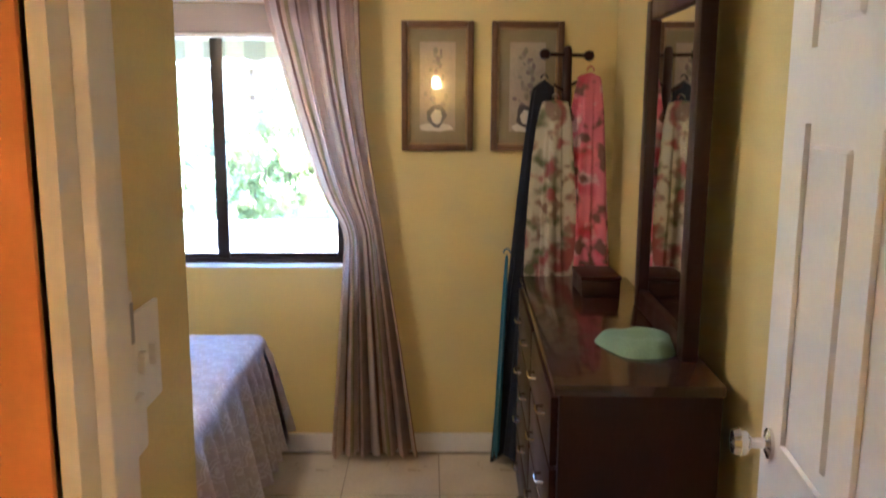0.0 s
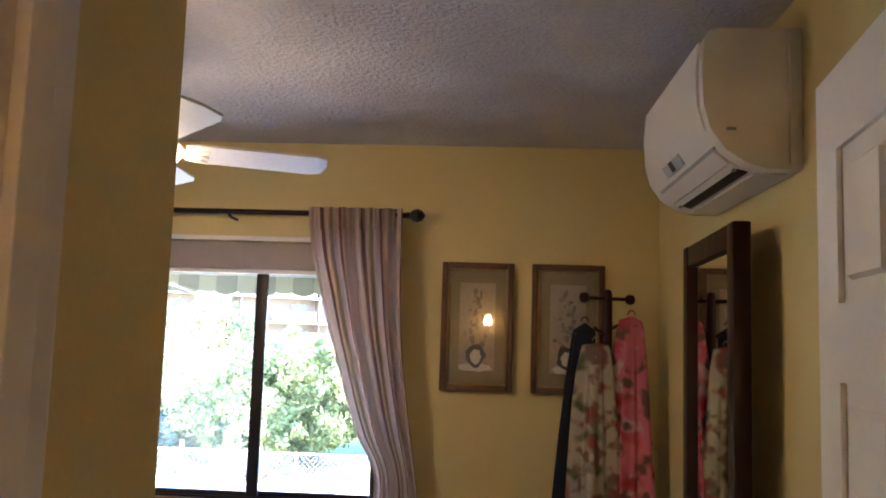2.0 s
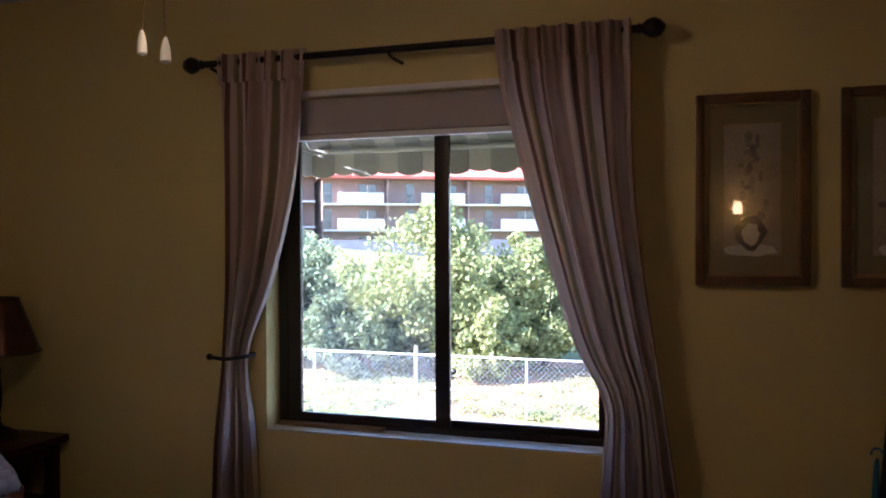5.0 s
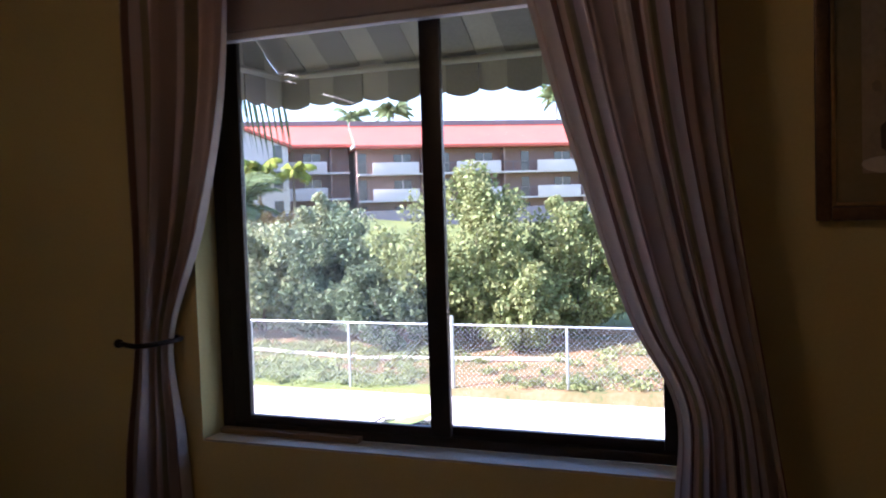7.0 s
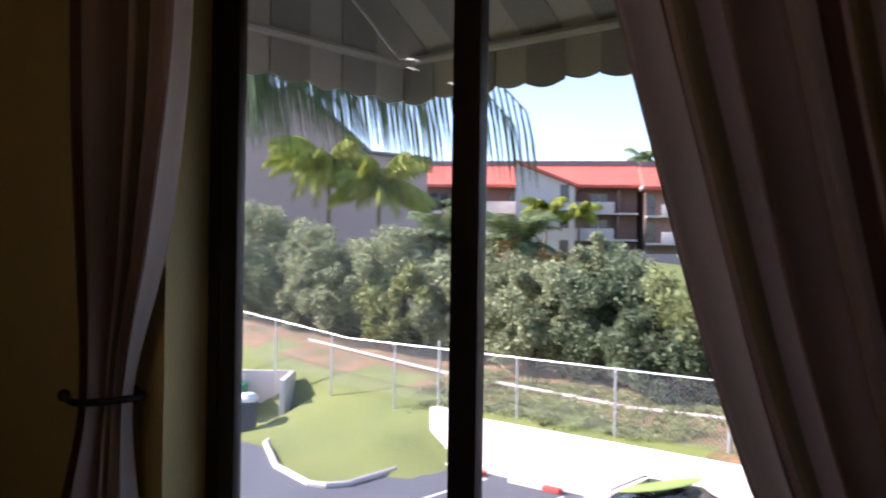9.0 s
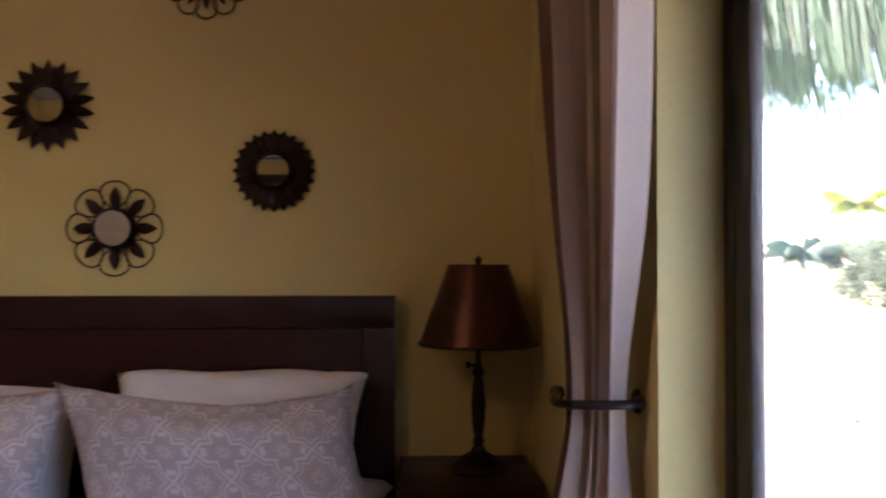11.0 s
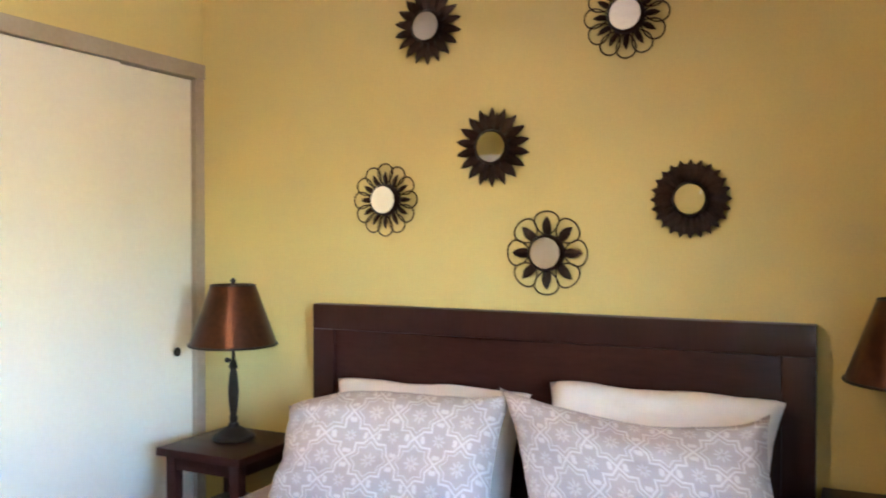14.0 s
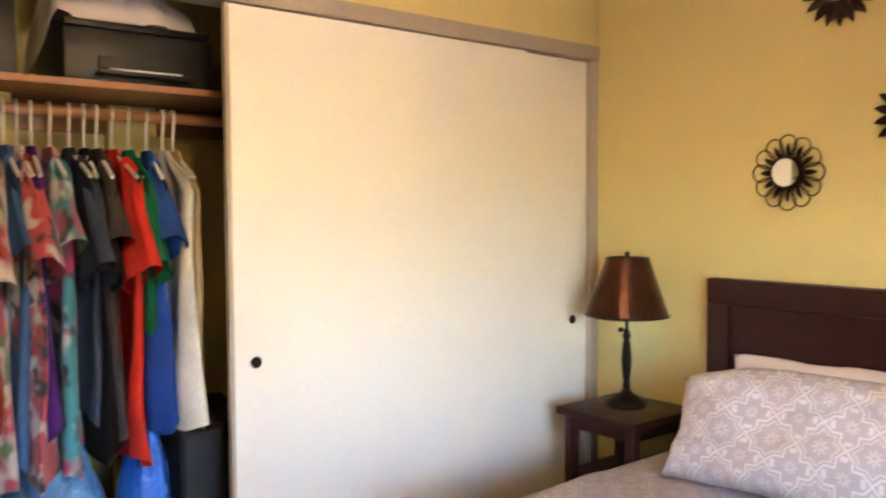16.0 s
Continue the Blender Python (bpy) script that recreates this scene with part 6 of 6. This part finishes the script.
side = tagged(new("apartment_building"), "pale pink stucco apartment end wall with stair windows", "apartment building", "far apartment wings")
side.matrix_basis = Matrix.Translation((-55.5, 31.0, 0)) @ Matrix.Rotation(radians(63), 4, "Z")
bm = B()
p0 = [(3.0, -6), (23.3, -6), (23.3, 9.2), (18, 9.4), (12, 14.4), (3.0, 11.0)]
a, b = [bm.verts.new((u, 0, z)) for u, z in p0], [bm.verts.new((u, 16.0, z)) for u, z in p0]
for k in range(6):
    bm.faces.new((a[k], a[(k + 1) % 6], b[(k + 1) % 6], b[k]))
bm.faces.new(a[::-1]), bm.faces.new(b)
part("wall", bm, PINKW, side, "", 0)
part("roof", loft(B(), [(2.5, 10.85), (12.0, 14.42), (18.0, 9.42), (23.5, 9.22), (23.5, 9.45), (18.2, 9.65), (12.0, 14.75), (2.5, 11.15)], -0.4, 16.3), FASC, side, "", 0)
for z in (1.2, 4.4, 7.6):
    w = part("window", box(B(), 5.0, 6.4, -0.08, 0.0, z, z + 2.5), DARKG, side, "tall stair window")
    part("window_sill", box(B(), 4.9, 6.5, -0.16, 0.01, z - 0.22, z), BALC, w)
bm = box(B(), -75, 45, 62, 62.12, 0.2, 1.5)
part_f = structure("backdrop_fence", bm, mat("dark_fence_screen", (0.05, 0.055, 0.07), (0.035, 0.04, 0.05), rough=0.8, scale=2), "dark screened fence before the far building", "fence")


# ---- dumpster enclosure ----
en = thing("dumpster_enclosure", (-24.8, 15.2, G), "pale concrete block dumpster enclosure", "enclosure", turn=42)
part("back_wall", box(B(), 0, 4.5, 2.6, 2.8, 0, 1.75, 0.02), CONC, en)
part("side_wall", box(B(), 0, 0.2, 0, 2.6, 0, 1.75, 0.02), CONC, en)
part("side_wall", box(B(), 4.3, 4.5, 0.2, 2.6, 0, 1.75, 0.02), CONC, en)
TYRE = mat("tyre_rubber", (0.02, 0.02, 0.02), rough=0.8)
DGREEN = mat("green_dumpster_paint", (0.02, 0.23, 0.11), (0.015, 0.16, 0.08), rough=0.5, scale=3)
du = thing("dumpster", (-25.4, 16.35, G), "green steel dumpster with raised lids", "dumpster", turn=42)
part("bin", loft(B(), [(0, 0.12), (2.3, 0.12), (2.4, 1.35), (-0.1, 1.35)], 0, 1.2), DGREEN, du)
part("lid", box(B(), 0.0, 1.1, 0.9, 1.0, 1.36, 1.66, 0.01), BLACK, du)
part("lid", box(B(), 1.2, 2.3, 0.9, 1.0, 1.36, 1.66, 0.01), CONC, du)
part("label_plate", box(B(), 1.0, 1.5, -0.02, -0.001, 0.55, 0.95), WHITE, du, "white label plate")
for x in (0.15, 2.15):
    part("caster", lathe(B(), [(0.07, -0.03), (0.08, 0), (0.07, 0.03)], 12, (x, 0.2, 0.08), Matrix.Rotation(math.pi / 2, 4, "X")), BLACK, du)
wb = thing("wheelie_bin", (-21.9, 17.0, G), "dark grey wheeled bin piled with white bags", "bin", turn=18)
bm = B()
lathe(bm, [(0.34, 0.05), (0.44, 1.1), (0.46, 1.12), (0.42, 1.13), (0.0, 1.13)], 4)
part("bin", bm, mat("dark_grey_bin_plastic", (0.055, 0.058, 0.065), rough=0.5), wb, "", 0)
part("bag", lathe(B(), [(0.34, 1.12), (0.36, 1.25), (0.25, 1.4), (0.0, 1.45)], 12), WHITE, wb, "white rubbish bags on top")


bed_soil = thing("planting_bed", (-24.8, 15.2, G), "red soil bed with a pale kerb beside the enclosure", "planting bed", turn=42)
part("soil", box(B(), -3.4, -0.25, 0.1, 2.3, 0, 0.11, 0.02), SOIL, bed_soil)
part("edging", box(B(), -3.5, -0.1, -0.08, 0.09, 0, 0.15, 0.03), CONC, bed_soil, "pale concrete edging")
part("edging", box(B(), -3.6, -3.42, -0.08, 2.3, 0, 0.15, 0.03), CONC, bed_soil)
bike = thing("bicycle", (-26.0, 14.9, G + 0.11), "dark bicycle leaning by the enclosure wall", "bicycle", turn=52)
for x in (-0.52, 0.52):
    w = part("wheel", tube(B(), [(x + 0.32 * math.cos(a), 0, 0.34 + 0.32 * math.sin(a)) for a in [2 * math.pi * q / 28 for q in range(28)]], 0.02, 6, True), TYRE, bike, "black tyre")
    bm = B()
    for q in range(8):
        a = math.pi * q / 8
        tube(bm, [(x - 0.31 * math.cos(a), 0, 0.34 - 0.31 * math.sin(a)), (x + 0.31 * math.cos(a), 0, 0.34 + 0.31 * math.sin(a))], 0.003, 4)
    part("spokes", bm, GALV, w)
bm = B()
for p, q in (((-0.52, 0.34), (-0.05, 0.30)), ((-0.05, 0.30), (0.38, 0.80)), ((-0.05, 0.30), (-0.20, 0.86)), ((-0.18, 0.80), (0.38, 0.82)), ((-0.52, 0.34), (-0.18, 0.80)), ((0.52, 0.34), (0.36, 0.96))):
    tube(bm, [(p[0], 0, p[1]), (q[0], 0, q[1])], 0.018, 6)
part("bike_frame", bm, IRON, bike)
part("handlebar", tube(B(), [(0.30, -0.26, 0.98), (0.36, -0.12, 0.97), (0.36, 0.12, 0.97), (0.30, 0.26, 0.98)], 0.014, 6), IRON, bike)
part("saddle", box(B(), -0.34, -0.08, -0.07, 0.07, 0.86, 0.92, 0.025), BLACK, bike)


# ---- parked wagon with a surfboard ----
CARP = mat("champagne_car_paint", (0.22, 0.18, 0.145), (0.20, 0.165, 0.135), rough=0.25, metal=0.5, coat=1.0, scale=2, bump=0)
CARD = mat("dark_green_car_paint", (0.045, 0.055, 0.055), (0.04, 0.048, 0.048), rough=0.25, metal=0.4, coat=1.0, scale=2, bump=0)
CARG = mat("tinted_car_glass", (0.02, 0.025, 0.03), (0.015, 0.02, 0.025), rough=0.05, bump=0, spec=0.9)
TAIL = mat("red_tail_lamp", (0.45, 0.02, 0.02), (0.38, 0.015, 0.015), rough=0.2, bump=0, coat=1.0)
car = thing("station_wagon", (-5.58, 14.12, G), "parked champagne station wagon with green surfboard on roof", "car")


def hull(bm, secs):
    """A skin over cross-sections, each a list of points in the same order."""
    rings = [[bm.verts.new(p) for p in s] for s in secs]
    n = len(rings[0])
    for a, b in zip(rings, rings[1:]):
        for k in range(n):
            bm.faces.new((a[k], a[(k + 1) % n], b[(k + 1) % n], b[k]))
    bm.faces.new(rings[0][::-1]), bm.faces.new(rings[-1])
    return bm


def sec(y, w, z0, z1, r=0.12):
    return [(-w + r * 0.6, y, z0), (w - r * 0.6, y, z0), (w, y, z0 + 0.15), (w, y, z1 - r), (w - r, y, z1), (-w + r, y, z1), (-w, y, z1 - r), (-w, y, z0 + 0.15)]


part("body", hull(B(), [sec(0.0, 0.72, 0.36, 0.80), sec(0.08, 0.82, 0.28, 0.92), sec(1.0, 0.85, 0.24, 0.95), sec(3.2, 0.85, 0.24, 0.95), sec(3.9, 0.84, 0.26, 0.88), sec(4.5, 0.78, 0.30, 0.74), sec(4.66, 0.66, 0.38, 0.62)]), CARP, car, "", 50)
part("lower_cladding", hull(B(), [sec(-0.04, 0.74, 0.30, 0.52, 0.05), sec(0.10, 0.855, 0.22, 0.50, 0.05), sec(4.45, 0.83, 0.24, 0.48, 0.05), sec(4.70, 0.66, 0.30, 0.46, 0.05)]), mat("grey_cladding", (0.30, 0.28, 0.26), rough=0.5), car, "grey bumper and sill cladding", 50)
cab = part("cabin", hull(B(), [sec(0.14, 0.70, 0.90, 1.02), sec(0.30, 0.72, 0.90, 1.40), sec(0.55, 0.66, 0.90, 1.50), sec(2.2, 0.66, 0.90, 1.52), sec(2.55, 0.67, 0.90, 1.46), sec(3.35, 0.70, 0.90, 0.97)]), CARD, car, "", 50)
part("rear_window", hull(B(), [[(-0.60, 0.12, 0.99), (0.60, 0.12, 0.99), (0.60, 0.17, 0.99), (-0.60, 0.17, 0.99)], [(-0.52, 0.24, 1.38), (0.52, 0.24, 1.38), (0.52, 0.29, 1.38), (-0.52, 0.29, 1.38)]]), CARG, cab, "tinted rear window", 0)
part("windscreen", hull(B(), [[(-0.56, 2.62, 1.42), (0.56, 2.62, 1.42), (0.56, 2.58, 1.40), (-0.56, 2.58, 1.40)], [(-0.64, 3.34, 1.0), (0.64, 3.34, 1.0), (0.64, 3.30, 0.98), (-0.64, 3.30, 0.98)]]), CARG, cab, "", 0)
for s in (-1, 1):
    for y0, y1 in ((0.50, 1.05), (1.12, 1.85), (1.92, 2.70)):
        part("side_window", hull(B(), [[(s * 0.715, y0, 0.985), (s * 0.715, y1 + (0.25 if y1 > 2.5 else 0), 0.985), (s * 0.680, y1 + (0.25 if y1 > 2.5 else 0), 0.985), (s * 0.680, y0, 0.985)],
                                       [(s * 0.680, y0 + 0.05, 1.38), (s * 0.680, y1 - (0.15 if y1 > 2.5 else 0), 1.38), (s * 0.640, y1 - (0.15 if y1 > 2.5 else 0), 1.38), (s * 0.640, y0 + 0.05, 1.38)]]), CARG, cab, "tinted side window", 0)
    part("wing_mirror", box(B(), s * 0.82, s * 0.98, 2.72, 2.82, 0.95, 1.08, 0.02), CARD, car)
    part("tail_lamp", box(B(), s * 0.50, s * 0.80, -0.03, 0.10, 0.66, 0.84, 0.02), TAIL, car, "red tail lamp")
    part("roof_rail", tube(B(), [(s * 0.58, 0.55, 1.51), (s * 0.60, 0.65, 1.57), (s * 0.60, 2.1, 1.57), (s * 0.58, 2.2, 1.53)], 0.018, 6), BLACK, car)
    for y in (0.92, 3.62):
        w = part("wheel", lathe(B(), [(0.20, -0.10), (0.31, -0.10), (0.33, -0.06), (0.33, 0.06), (0.31, 0.10), (0.20, 0.10)], 28, (s * 0.76, y, 0.33), Matrix.Rotation(math.pi / 2, 4, "Y")), TYRE, car, "black tyre")
        part("rim", lathe(B(), [(0.0, -0.085), (0.06, -0.095), (0.12, -0.075), (0.205, -0.098), (0.205, 0.098), (0.12, 0.075), (0.06, 0.095), (0.0, 0.085)], 14, (s * 0.76, y, 0.33), Matrix.Rotation(math.pi / 2, 4, "Y")), GALV, w, "alloy rim")
part("tail_lamp_bar", box(B(), -0.50, 0.50, -0.025, 0.05, 0.70, 0.80, 0.01), TAIL, car, "red tail lamp strip")
part("number_plate", box(B(), -0.24, 0.24, -0.035, -0.02, 0.52, 0.66, 0.004), WHITE, car, "white number plate without characters")
part("bumper", box(B(), -0.80, 0.80, -0.10, 0.10, 0.34, 0.54, 0.04), mat("bumper_grey", (0.34, 0.32, 0.29), rough=0.4), car, "pale grey bumper")
sb = thing("surfboard", (-5.45, 15.55, G + 1.58), "pale green surfboard strapped to a car roof", "surfboard", turn=-24)


def board(u, v):
    a = v * 2 * math.pi
    y = (u - 0.5) * 2.3
    w = 0.26 * max(0.0, 1 - abs(2 * u - 1) ** 2.4) ** 0.7
    return Vector((w * math.cos(a), y, 0.04 * math.sin(a) * max(0.05, 1 - abs(2 * u - 1) ** 3) + 0.05 + 0.12 * max(0.0, u - 0.35) ** 2))


part("board", sheet(B(), board, 30, 18, 0.0), mat("lime_board_foam", (0.40, 0.50, 0.09), (0.36, 0.45, 0.08), rough=0.35, coat=0.6), sb, "", 60)
part("roof_pad", box(B(), -0.3, 0.3, -0.55, -0.45, -0.05, 0.02, 0.01), BLACK, sb)
part("roof_pad", box(B(), -0.3, 0.3, 0.35, 0.45, -0.05, 0.02, 0.01), BLACK, sb)

# own outer wall and storeys below the window
structure("wall_outer_below", box(B(), -12, 12, 0.03, 0.19, G - 0.2, -0.302), PLASTER, "pale plaster outer wall below the window", "wall")

# ---- floor tiles ----
tile_me = finish("tile", box(B(), -0.1985, 0.1985, -0.1985, 0.1985, -0.012, 0.0, 0.0015, 1), TILE)
for i in range(9):
    for j in range(9):
        x, y = 0.155 + 0.402 * i, -0.235 - 0.402 * j
        if x < E_X and not (y < DOOR_Y and x < 2.0):
            t = new("tile", tile_me)
            t.location = (x, y, 0.0)
            t.parent = floor
